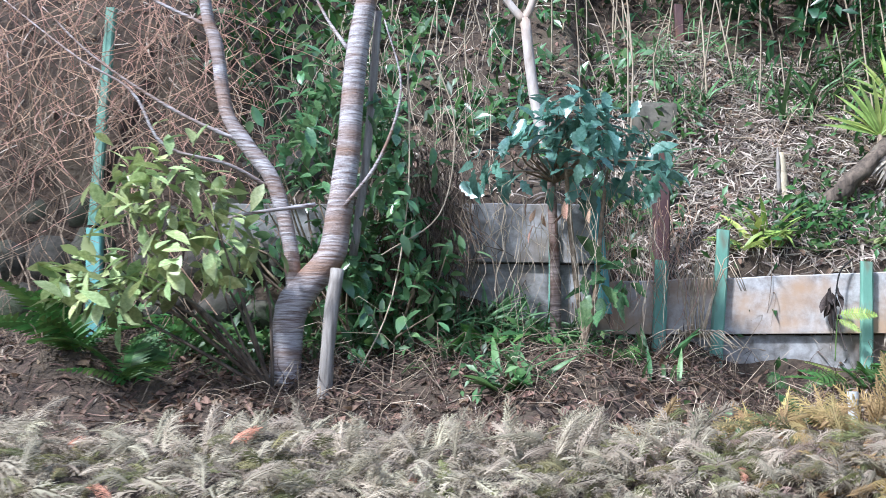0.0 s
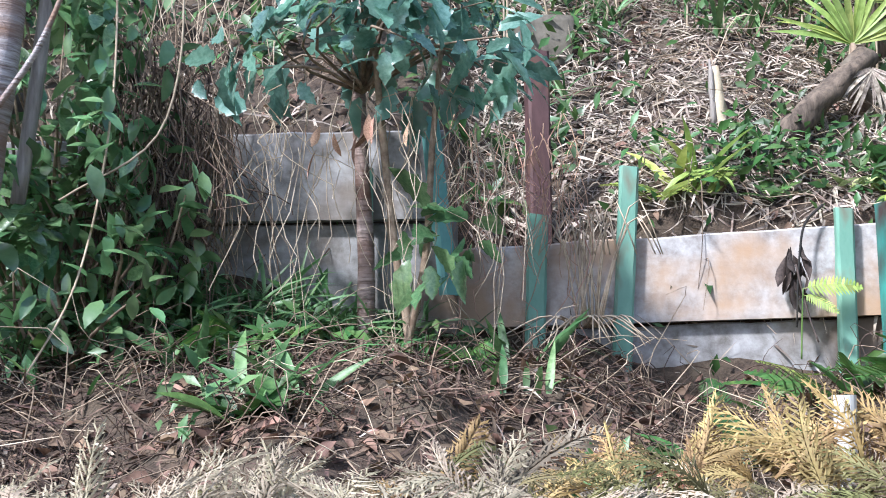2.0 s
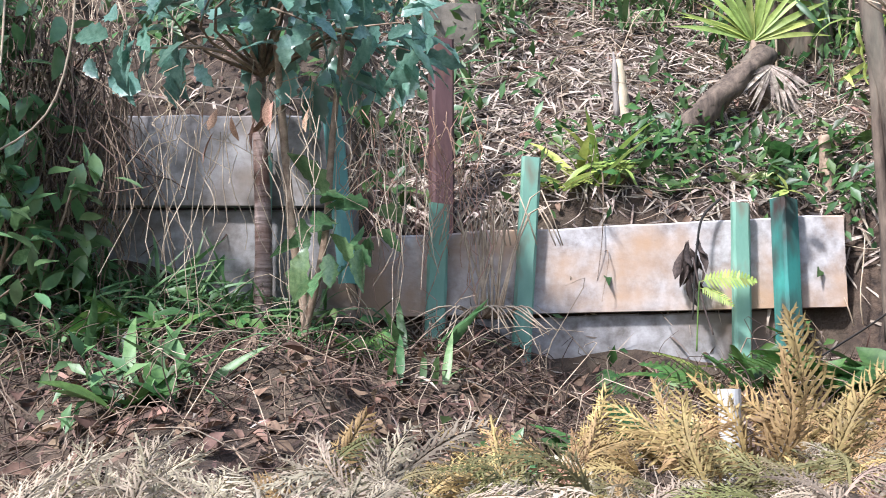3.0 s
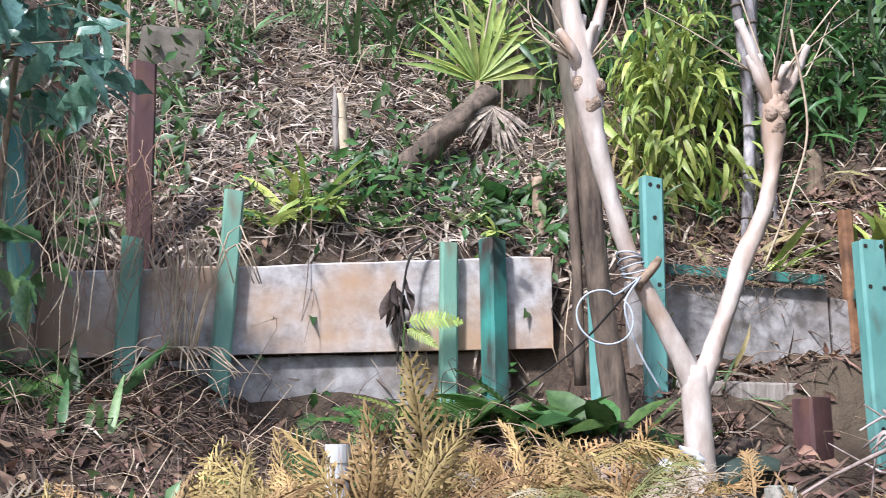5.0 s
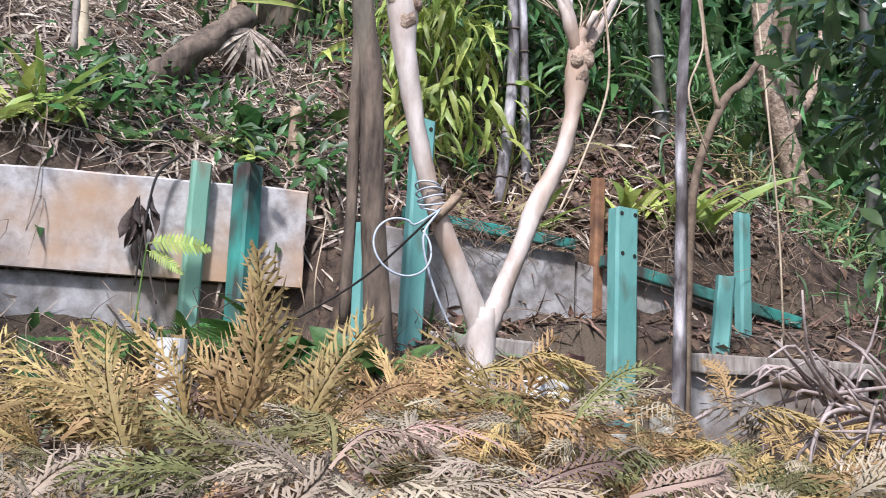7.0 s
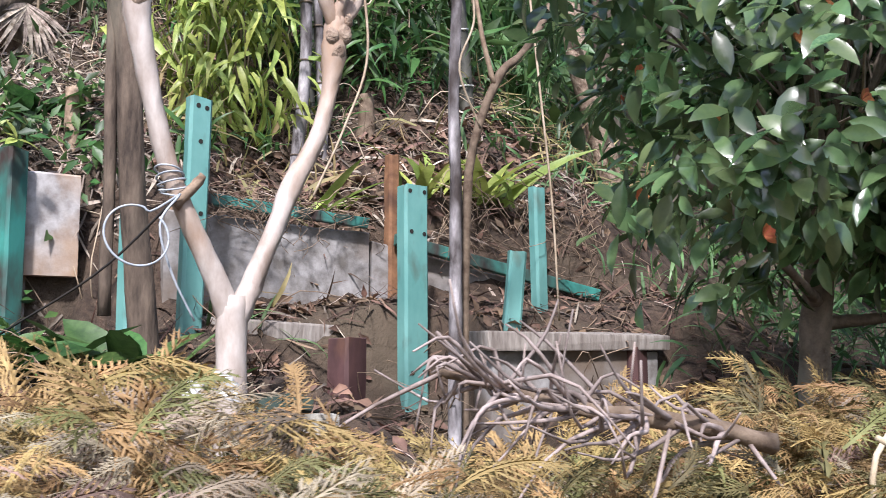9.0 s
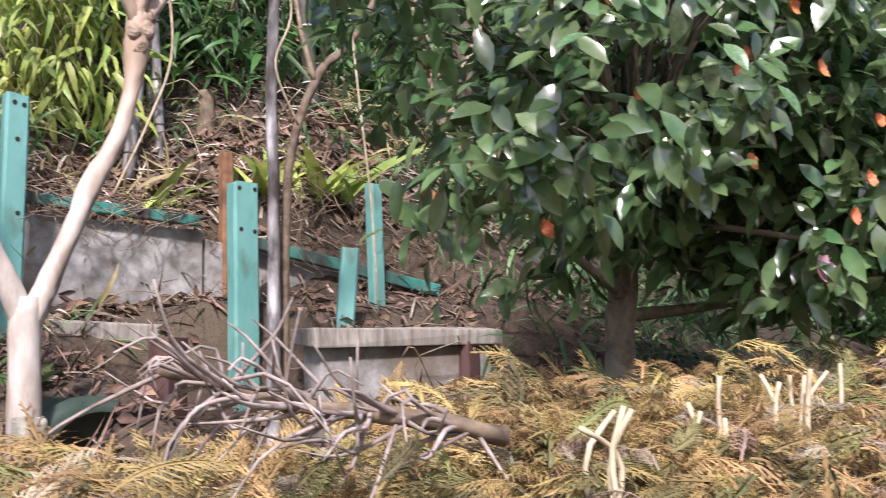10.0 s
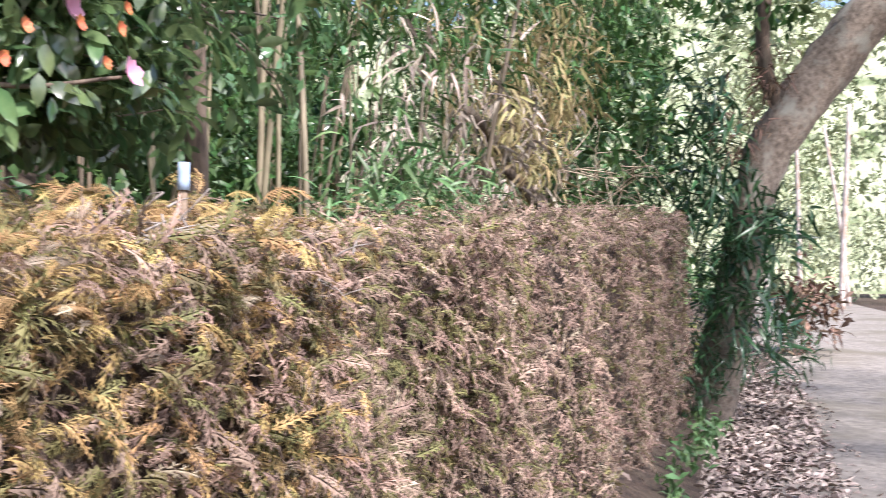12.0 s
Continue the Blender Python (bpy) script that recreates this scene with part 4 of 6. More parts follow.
FINE = [cypress_frond(15, 0.5, 1.0, 2, 1), cypress_frond(16, 0.75, 1.2, 2, 2), cypress_frond(15, 0.4, 0.9, 2, 3), cypress_frond(15, 0.6, 1.3, 2, 4), cypress_frond(15, 0.9, 1.1, 2, 8)]
COARSE = [cypress_frond(6, 0.45, 0.7, 1, 5), cypress_frond(7, 0.7, 0.9, 1, 6), cypress_frond(6, 0.3, 0.7, 1, 7), cypress_frond(6, 0.9, 1.0, 1, 9)]
FARSPRAY = [cypress_frond(4, 0.5, 0.8, 1, 11), cypress_frond(5, 0.8, 0.9, 1, 12)]


def top_fronds(n, x0, x1, size, lift=0.0):
    x = rng.uniform(x0, x1, n)
    v = rng.random(n)
    round_off = 0.10 * (np.abs(v - 0.5) * 2) ** 3
    loc = np.stack([x, hedge_front(x) + HEDGE_D * v, hedge_top(x) - (1 - v) * np.interp(x, [0, 2.6], [0.06, 0.02]) - round_off - 0.06 + lift + 0.03 * np.sin(6 * x) + rng.normal(size=n) * 0.035], -1)
    az = rng.uniform(0, 2 * np.pi, n)
    d = np.stack([np.cos(az), np.sin(az) * 0.7 - 0.25, rng.uniform(0.05, 0.75, n)], -1)
    near = 1.05 - 0.3 * (1 - ramp01(v, 0.1, 0.6)) * ramp01(x, -0.9, -0.2) * (1 - ramp01(x, 2.6, 3.6))
    return frames(d, A([-0.1, -0.6, 0.8]) + rng.normal(size=(n, 3)) * 0.25, rng.uniform(*size, n) * near), loc


def face_fronds(n, x0, x1, size, low):
    x = x0 + (x1 - x0) * rng.random(n)
    g = ground_z(x, np.full(n, 2.5))
    z = g + low + (hedge_top(x) - g - low) * rng.random(n)
    loc = np.stack([x, hedge_front(x) + 0.07 + 0.05 * np.sin(4 * x + 3 * z) + rng.normal(size=n) * 0.035, z - 0.03], -1)
    d = np.stack([rng.normal(size=n) * 0.8 + 0.1, -np.ones(n) * rng.uniform(0.2, 0.7, n), rng.uniform(-0.7, 0.6, n)], -1)
    return frames(d, A([-0.2, -0.8, 0.5]) + rng.normal(size=(n, 3)) * 0.3, rng.uniform(*size, n)), loc


def foliage(tm, m, ML, label):
    part("foliage", *scatter(tm, *ML), m, hedge, label, kind="stuff")


for m, tm, n, x0, x1, s, lab in ((TAN, FARSPRAY, 450, -4.7, -2.4, (0.12, 0.2), "faded tan sprays"), (TAN, FINE, 950, -2.3, 1.0, (0.10, 0.19), "faded tan sprays"), (OLIVE, FINE, 750, -2.5, 2.2, (0.07, 0.14), "olive sprays"),
                               (GOLD, FINE, 620, 0.6, 2.4, (0.07, 0.14), "golden sprays"), (GOLD, FINE, 760, 1.9, 3.6, (0.06, 0.11), "golden sprays"), (TAN, FINE, 620, 0.8, 3.2, (0.06, 0.12), "faded tan sprays"),
                               (OLIVE, FARSPRAY, 1100, 1.8, 11.7, (0.06, 0.12), "olive sprays"), (BROWNCY, FARSPRAY, 1700, 2.6, 11.7, (0.06, 0.12), "brown sprays")):
    foliage(tm, m, top_fronds(n, x0, x1, s), lab)
for m, tm, n, x0, x1, s, low, lab in ((BROWNCY, COARSE, 1900, 2.5, 5.4, (0.06, 0.12), 0.8, "brown sprays"), (OLIVE, FINE, 160, 1.1, 1.8, (0.06, 0.11), 1.2, "olive sprays"), (OLIVE, COARSE, 1750, 1.8, 5.4, (0.06, 0.12), 0.8, "olive sprays"),
                                      (BROWNCY, COARSE, 1300, 2.2, 6.0, (0.055, 0.1), 0.6, "brown sprays"), (OLIVE, COARSE, 1100, 1.5, 5.0, (0.05, 0.09), 0.6, "olive sprays"), (GOLD, COARSE, 950, 1.5, 3.4, (0.055, 0.1), 1.0, "golden sprays"), (BROWNCY, FARSPRAY, 3300, 4.4, 11.75, (0.08, 0.15), 0.03, "brown sprays"),
                                      (OLIVE, FARSPRAY, 1500, 4.4, 11.75, (0.07, 0.13), 0.03, "olive sprays"), (TAN, FARSPRAY, 500, -4.7, -1.0, (0.12, 0.22), 0.1, "faded tan sprays"), (TAN, COARSE, 600, -1.0, 0.4, (0.06, 0.10), 0.9, "faded tan sprays"), (TAN, FINE, 220, 0.4, 1.6, (0.06, 0.1), 1.2, "faded tan sprays"), (TAN, FARSPRAY, 600, 2.6, 11.7, (0.06, 0.12), 0.1, "faded tan sprays")):
    foliage(tm, m, face_fronds(n, x0, x1, s, low), lab)
# low dense sprays along the near edge of the top
# the last gold row adds sunlight on the top to the foliage's own gold
for m, n, x0, x1 in ((TAN, 330, -0.7, 1.5), (OLIVE, 280, -0.3, 2.2), (GOLD, 170, 0.5, 2.2), (BROWNCY, 200, 0.2, 2.8), (GOLD, 260, 2.1, 3.5)):
    x = rng.uniform(x0, x1, n)
    v = rng.uniform(-0.02, 0.6, n)
    loc = np.stack([x, hedge_front(x) + 0.03 + HEDGE_D * v, hedge_top(x) - 0.09 - 0.10 * np.clip(0.3 - v, 0, 1) + rng.normal(size=n) * 0.03], -1)
    az = rng.uniform(0, 2 * np.pi, n)
    foliage(FINE, m, (frames(np.stack([np.cos(az), np.sin(az), rng.uniform(0.1, 0.7, n)], -1), A([0, -0.5, 0.8]) + rng.normal(size=(n, 3)) * 0.25, rng.uniform(0.07, 0.12, n)), loc), "small sprays of the clipped edge")
# end of the hedge
n = 260
loc = np.stack([np.full(n, 11.75) + rng.normal(size=n) * 0.03, 2.3 + 0.9 * rng.random(n), 0.3 + 1.9 * rng.random(n)], -1)
foliage(COARSE, BROWNCY, (frames(A([0.8, -0.3, 0.3]) + rng.normal(size=(n, 3)) * 0.5, A([0.3, 0, 1.0]) + rng.normal(size=(n, 3)) * 0.3, rng.uniform(0.12, 0.2, n)), loc), "brown sprays")
# single sprays standing out of the top
gold_m, tan_m = [mesh_of("frond", *t, GOLD) for t in FINE], [mesh_of("frond", *t, TAN) for t in FINE]
M, loc = top_fronds(60, -1.9, 0.6, (0.10, 0.17), 0.05)
pieces("frond", tan_m, M, loc, hedge)
M, loc = top_fronds(90, 0.5, 3.4, (0.06, 0.115), 0.04)
pieces("frond", gold_m, M, loc, hedge)
n = 130
x = rng.uniform(-1.6, 3.0, n)
v = rng.uniform(0.35, 1.0, n)
loc = np.stack([x, hedge_front(x) + HEDGE_D * v, hedge_top(x) - 0.03 + rng.normal(size=n) * 0.02], -1)
d = np.stack([np.where(rng.random(n) < 0.5, -1, 1) * rng.uniform(0.3, 1.0, n), rng.normal(size=n) * 0.25 - 0.2, rng.uniform(0.3, 0.9, n)], -1)
olive_m = [mesh_of("frond", *t, OLIVE) for t in FINE]
for ms, sel in ((tan_m, x < 0.4), (gold_m, (x >= 0.4) & (v > 0.6)), (olive_m, (x >= 0.4) & (v <= 0.6))):
    pieces("frond", ms, frames(d[sel], A([0, -0.7, 0.7]) + rng.normal(size=(int(sel.sum()), 3)) * 0.2, rng.uniform(0.09, 0.15, int(sel.sum()))), loc[sel], hedge)
n = 84
loc = np.stack([rng.uniform(-1.2, 2.1, n), rng.uniform(3.2, 3.78, n), np.zeros(n)], -1)
loc[:, 2] = hedge_top(loc[:, 0]) - 0.05
d = np.stack([rng.normal(size=n) * 0.5, rng.normal(size=n) * 0.3 - 0.15, np.full(n, 0.8)], -1)
M = frames(d, A([0, -1.0, 0.4]) + rng.normal(size=(n, 3)) * 0.3, rng.uniform(0.10, 0.18, n))
for ms, sel in ((tan_m, loc[:, 0] < 0.5), (gold_m, loc[:, 0] >= 0.5)):
    pieces("frond", ms, M[sel], loc[sel], hedge)
up = A([[0.05, -0.1, 1.0], [0.3, -0.1, 0.8], [-0.35, 0, 0.7], [0.5, -0.2, 0.6], [-0.5, -0.2, 0.5]])
at = A([[1.05, 3.73, 1.62], [1.09, 3.72, 1.57], [1.02, 3.7, 1.56], [0.28, 3.78, 1.56], [0.35, 3.78, 1.52]])
comb_m = [mesh_of("frond", *cypress_frond(20, 0.25, 0.5, 2, 21), GOLD)]
pieces("frond", comb_m, frames(up, A([[0.1, -1.0, 0.1]] * 5), [0.28, 0.2, 0.2, 0.22, 0.19]), at, hedge)
sal = [mesh_of("dead_spray", *t, SALMON) for t in FINE[:2]]
M, loc = top_fronds(22, -1.6, 0.9, (0.06, 0.11), 0.03)
pieces("dead_spray", sal, M, loc, hedge)

# ---- litter on the bank ----
def on_bank(n, x0, x1, y0, y1, lift=0.012):
    x, y = rng.uniform(x0, x1, n), rng.uniform(y0, y1, n)
    return np.stack([x, y, ground_z(x, y) + lift], -1), ground_normal(x, y)


def lying(n, region, size, tilt=0.35, down=0.5):
    loc, nr = on_bank(n, *region)
    t = unit(np.cross(np.cross(nr, rand_dirs(n) + A([0, -down, -down])), nr)) + nr * rng.normal(size=(n, 1)) * tilt
    return frames(t, nr + rng.normal(size=(n, 3)) * 0.35, rng.uniform(*size, n)), loc


STRIP = [blade_shape(0.07, 0.25, 3), blade_shape(0.09, 0.5, 3), blade_shape(0.05, -0.2, 3)]
CURLED = [leaf_shape(0.5, 2, 0.6, 0.4), leaf_shape(0.4, 2, -0.5, -0.3), leaf_shape(0.55, 3, 0.9, 0.1)]


def litter(name, tm, m, ML, label, category):
    single(name, *scatter(tm, *ML), m, label, category, kind="stuff")


litter("straw_litter", STRIP, STRAW, lying(9500, (0.3, 2.3, 5.6, 7.4), (0.05, 0.16)), "dry straw and bamboo leaves covering the bank", "litter")
# darker litter replaces the straw here to deepen the background
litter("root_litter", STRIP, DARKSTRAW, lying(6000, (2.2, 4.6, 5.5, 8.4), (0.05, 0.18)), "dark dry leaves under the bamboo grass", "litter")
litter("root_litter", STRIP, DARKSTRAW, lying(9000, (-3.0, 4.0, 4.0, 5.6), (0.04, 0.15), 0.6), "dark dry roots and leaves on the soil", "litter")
litter("leaf_litter", CURLED, DRYLEAF, lying(1500, (-1.6, 1.6, 4.0, 5.5), (0.035, 0.08), 0.5), "large curled dead leaves on the soil", "litter")
litter("straw_litter", STRIP, STRAW, lying(800, (-3.0, 4.0, 4.2, 5.6), (0.04, 0.13)), "dry straw and leaves below the planks", "litter")
litter("straw_litter", STRIP, STRAW, lying(3000, (-3.5, 0.4, 5.6, 8.5), (0.06, 0.18)), "dry straw on the upper bank", "litter")
litter("leaf_litter", CURLED, DRYLEAF, lying(6500, (-3.0, 4.2, 4.2, 8.0), (0.025, 0.065)), "fallen brown leaves on the bank", "litter")
litter("leaf_litter", CURLED, GREYLITTER, lying(8000, (6.0, 17.0, 1.1, 2.6), (0.05, 0.11), 0.2), "pale dead leaves heaped along the path", "litter")
litter("leaf_litter", CURLED, GREYLITTER, lying(5000, (-5.0, 22.0, 0.9, 2.75), (0.03, 0.08), 0.2), "fallen leaves along the path's edge", "litter")


def sticks(n, region, ln, r, m, label, rise=0.35):
    loc, nr = on_bank(n, *region, 0.02)
    sets = []
    for p, q in zip(loc, nr):
        d = unit(np.cross(q, rng.normal(size=3)) + q * abs(rng.normal()) * rise)
        L = rng.uniform(*ln)
        w = rng.normal(size=(3, 3)) * 0.11 * L
        sets.append(tube([p, p + d * L * 0.33 + w[0], p + d * L * 0.66 + w[1], p + d * L + w[2] - q * 0.25 * L], [r, r * 0.8, r * 0.6, r * 0.3], 3, 9, cap=False))
    single("fallen_twigs", *join(*sets), m, label, "twigs", kind="stuff")


sticks(700, (-2.6, 3.9, 4.3, 8.0), (0.1, 0.4), 0.003, TWIG, "dry brown twigs lying on the bank")
sticks(450, (0.3, 3.9, 5.6, 8.0), (0.12, 0.45), 0.003, VINE, "pale dry stalks lying on the bank")
sticks(650, (-1.3, 1.5, 4.2, 5.45), (0.07, 0.25), 0.0022, TWIG, "dry root and twig tangle on the soil", 0.35)
sticks(800, (-1.3, 1.5, 4.3, 5.5), (0.08, 0.28), 0.0024, DARKWOOD, "dark root tangle on the soil", 0.4)
sticks(110, (-1.2, 1.4, 4.3, 5.5), (0.2, 0.5), 0.002, VINE, "pale thin stems over the soil", 0.8)

# ---- plants on the bank ----
def gz(x, y):
    return float(ground_z(x, y))


def clump(name, at, label, n, ln, m, tmpls=None, spread_=0.05, rise=1.1, category="plant", group="", out=0.8):
    """A tuft whose leaves spring from one foot, each leaf a part."""
    t = thing(name, at, label, category, group)
    az = rng.uniform(0, 2 * np.pi, n)
    d = np.stack([np.cos(az) * out, np.sin(az) * out - 0.2, rng.uniform(0.4, 1.0, n) * rise], -1)
    loc = A(at) + np.stack([rng.normal(size=n) * spread_, rng.normal(size=n) * spread_ * 0.6, np.zeros(n) - 0.01], -1)
    pieces("leaf", [mesh_of("leaf", *q, m) for q in (tmpls or BLADE)], frames(d, A([0, -0.3, 1.0]) + rng.normal(size=(n, 3)) * 0.25, rng.uniform(0.6, 1.1, n) * ln), loc, t)
    return t


FERNS = [pinnate(15, 0.22, 0.3, 0.05), pinnate(17, 0.2, 0.55, 0.045), pinnate(13, 0.26, 0.4, 0.06)]
SG, FG = "strap-leaved grass tufts on the bank", "ferns on the bank"
for x, y, n, ln, m, lab in ((-0.05, 5.42, 12, 0.3, GRASS, "green strap-leaved grass tuft under the planks"), (-0.3, 5.42, 12, 0.3, GRASS, "green strap-leaved grass tuft under the planks"), (-0.52, 5.42, 12, 0.32, GRASS, "green strap-leaved grass tuft under the planks"), (-0.7, 5.42, 12, 0.32, GRASS, "green strap-leaved grass tuft under the planks"), (0.32, 5.42, 9, 0.26, GRASS, "green strap-leaved grass tuft under the planks"), (-0.42, 5.30, 12, 0.28, GRASS, "green strap-leaved grass tuft under the planks"), (-0.2, 5.32, 10, 0.26, GRASS, "green strap-leaved grass tuft under the planks"), (-0.62, 5.2, 12, 0.3, GRASS, "green strap-leaved grass tuft under the planks"),
                            (-0.32, 5.0, 10, 0.24, GRASS, "bright grass tuft on bare soil"), (-0.1, 4.75, 9, 0.34, GRASS, "bright broad-bladed grass tuft on soil"), (-0.55, 4.85, 10, 0.2, MIDLEAF, "dark green leaf tuft on soil"),
                            (0.5, 5.3, 8, 0.24, GRASS, "bright green grass tuft on soil"), (1.12, 5.76, 10, 0.33, LIME, "broad pale-green strap-leaved tuft above the planks"), (1.2, 5.85, 8, 0.3, LIME, "lime strap-leaved tuft above the planks"),
                            (1.55, 6.75, 16, 0.45, GRASS, "long-bladed grass tuft up the bank"), (1.0, 6.9, 12, 0.4, GRASS, "long-bladed grass tuft up the bank"), (1.75, 6.9, 14, 0.4, GRASS, "long-bladed grass tuft up the bank"),
                            (3.05, 5.42, 14, 0.4, LIME, "lime grass tuft arching over the sinking wall"), (3.3, 5.36, 14, 0.42, LIME, "lime grass tuft arching over the sinking wall"), (2.72, 5.5, 8, 0.3, LIME, "lime grass tuft arching over the sinking wall"),
                            (3.75, 4.9, 10, 0.3, GRASS, "green grass tuft at the wall's end"), (-1.3, 5.0, 14, 0.34, GRASS, "green grass tuft under the rhododendron"), (-1.0, 4.95, 14, 0.32, GRASS, "green grass tuft under the rhododendron"),
                            (-1.6, 5.1, 12, 0.3, GRASS, "green grass tuft under the rhododendron"), (0.15, 4.95, 8, 0.18, MIDLEAF, "small green tuft on soil"), (-0.75, 5.0, 9, 0.24, GRASS, "green grass tuft on soil"), (2.35, 5.3, 9, 0.2, GRASS, "short grass at the foot of the wall"), (2.6, 5.2, 9, 0.2, GRASS, "short grass at the foot of the wall"),
                            (0.75, 6.4, 12, 0.35, GRASS, "green grass tuft among straw"), (2.1, 5.62, 12, 0.2, MIDLEAF, "green tuft beside the plank's end"), (2.05, 5.2, 10, 0.22, MIDLEAF, "green tuft by the steel posts")):
    clump("grass_tuft", (x, y, gz(x, y)), lab, n, ln, m, LANCE if "arching" in lab or "strap" in lab else None, group=SG)
for x, y, n, ln, m, lab in ((1.03, 5.76, 6, 0.3, LIME, "yellow-green fern above the planks"), (1.2, 5.42, 6, 0.22, FERN, "green fern at the foot of the planks"), (1.35, 5.0, 9, 0.3, FERN, "green fern behind the hedge"), (1.6, 4.95, 8, 0.3, FERN, "green fern behind the hedge"),
                            (-2.0, 4.85, 9, 0.5, FERN, "dark fern by the stone wall"), (-1.75, 4.75, 9, 0.45, FERN, "dark fern by the stone wall"), (-0.3, 5.15, 7, 0.26, FERN, "dark green fern on soil"), (0.4, 5.15, 6, 0.2, FERN, "small fern on soil"), (1.55, 5.45, 4, 0.25, LIME, "lime fern frond before the planks"), (2.5, 4.6, 7, 0.3, FERN, "fern behind the hedge"),
                            (1.42, 5.80, 6, 0.22, FERN, "green fern above the planks"), (-1.5, 5.3, 8, 0.4, FERN, "dark fern under shrubs")):
    clump("fern", (x, y, gz(x, y)), lab, n, ln, m, FERNS, 0.03, 0.9, "fern", FG)
for x, y, n, ln, m, lab in ((1.45, 4.85, 16, 0.2, MIDLEAF, "broad-leaved green plant behind the hedge"), (1.75, 4.85, 14, 0.2, MIDLEAF, "broad-leaved green plant behind the hedge"), (1.95, 4.75, 9, 0.16, MIDLEAF, "bright broad-leaved plant by a trunk"), (1.72, 5.85, 14, 0.13, RHODO, "silvery-leaved plant above the planks"), (0.95, 4.7, 10, 0.2, MIDLEAF, "green broad-leaved plant on the soil"), (0.6, 4.55, 10, 0.18, MIDLEAF, "green broad-leaved plant on the soil"), (-0.15, 4.6, 12, 0.18, MIDLEAF, "green broad-leaved plant on the soil"), (1.95, 6.0, 14, 0.2, MIDLEAF, "broad-leaved green plant up the bank")):
    clump("leafy_plant", (x, y, gz(x, y)), lab, n, ln, m, OVAL, 0.06, 0.9, "plant", "broad-leaved plants")


def cover(n, region, size, tm, m, label, lift=0.05):
    k = max(1, n // 9)
    cx, cy = rng.uniform(region[0], region[1], k), rng.uniform(region[2], region[3], k)
    i = rng.integers(0, k, n)
    x, y = cx[i] + rng.normal(size=n) * 0.06, cy[i] + rng.normal(size=n) * 0.045
    loc, nr = np.stack([x, y, ground_z(x, y) + lift], -1), ground_normal(x, y)
    loc += nr * rng.random((n, 1)) * 0.07
    d = rand_dirs(n) + A([0, -0.5, 0.1])
    single("ground_cover", *scatter(tm, frames(d, nr + A([0, -0.4, 0.3]) + rng.normal(size=(n, 3)) * 0.4, rng.uniform(*size, n)), loc), m, label, "ground cover", kind="stuff")


cover(430, (0.95, 2.1, 5.68, 6.0), (0.04, 0.08), SMALL, MIDLEAF, "low green leaves along the plank's top")
cover(500, (0.4, 2.4, 5.9, 7.0), (0.04, 0.09), SMALL, MIDLEAF, "scattered green leaves among straw")
cover(420, (-1.8, 0.3, 5.0, 5.45), (0.05, 0.11), SMALL, MIDLEAF, "green leaves under the planks")
cover(70, (-0.9, 1.0, 4.4, 5.3), (0.04, 0.08), SMALL, GRASS, "green seedlings on soil")
cover(500, (2.2, 4.6, 5.6, 6.6), (0.06, 0.16), LANCE, MIDLEAF, "yellow-green bamboo grass on the bank")
cover(330, (2.2, 4.8, 5.45, 5.95), (0.08, 0.2), STRIP, YELLOWLEAF, "yellowed dry grass on the bank's edge")
cover(500, (3.6, 5.5, 4.2, 5.6), (0.1, 0.25), BLADE, GRASS, "green grass behind the camellia", 0.08)

cover(900, (-1.8, 0.6, 5.7, 7.4), (0.06, 0.12), SMALL, MIDLEAF, "green leaves on the upper bank", 0.06)
cover(700, (-3.2, 0.9, 6.0, 8.0), (0.07, 0.14), SMALL, EVERLEAF, "dark ivy leaves on the upper bank", 0.06)
cover(500, (0.4, 2.4, 6.6, 8.2), (0.1, 0.25), BLADE, GRASS, "green grass blades on the upper bank", 0.05)
cover(460, (-0.95, 0.25, 5.28, 5.43), (0.14, 0.28), BLADE, GRASS, "grass blades at the foot of the planks", 0.02)
# fan palm
palm = thing("fan_palm", (1.9, 6.35, gz(1.9, 6.35)), "small fan palm with one bright lime fan and dead brown leaves", "palm")
part("stem", *tube([(1.95, 6.35, 2.75), (1.93, 6.33, 2.95), (1.9, 6.3, 3.18)], [0.05, 0.045, 0.012], 9, None, 0.12), TWIG, palm)
PALMBLADE = [blade_shape(0.075, 0.18, 5), blade_shape(0.085, 0.3, 5)]
pm, dm = [mesh_of("leaflet", *q, LIME) for q in PALMBLADE], [mesh_of("dead_leaflet", *q, STRAW) for q in PALMBLADE]
for hub, n, ln, a0, a1, ms, name, fy in (((1.9, 6.3, 3.18), 20, 0.36, -80, 82, pm, "leaflet", -0.25), ((2.0, 6.4, 3.4), 14, 0.34, -60, 95, pm, "leaflet", 0.1), ((1.94, 6.22, 3.05), 18, 0.24, 120, 240, dm, "dead_leaflet", -0.4), ((1.99, 6.24, 2.95), 14, 0.22, 130, 230, dm, "dead_leaflet", -0.4)):
    ang = np.radians(np.linspace(a0, a1, n) + rng.normal(size=n) * 3)
    d = np.stack([np.sin(ang), np.full(n, fy), np.cos(ang)], -1)
    pieces(name, ms, frames(d, A([0, -1.0, 0.3]) + rng.normal(size=(n, 3)) * 0.2, ln * rng.uniform(0.8, 1.1, n)), np.repeat(A([hub]), n, 0), palm)

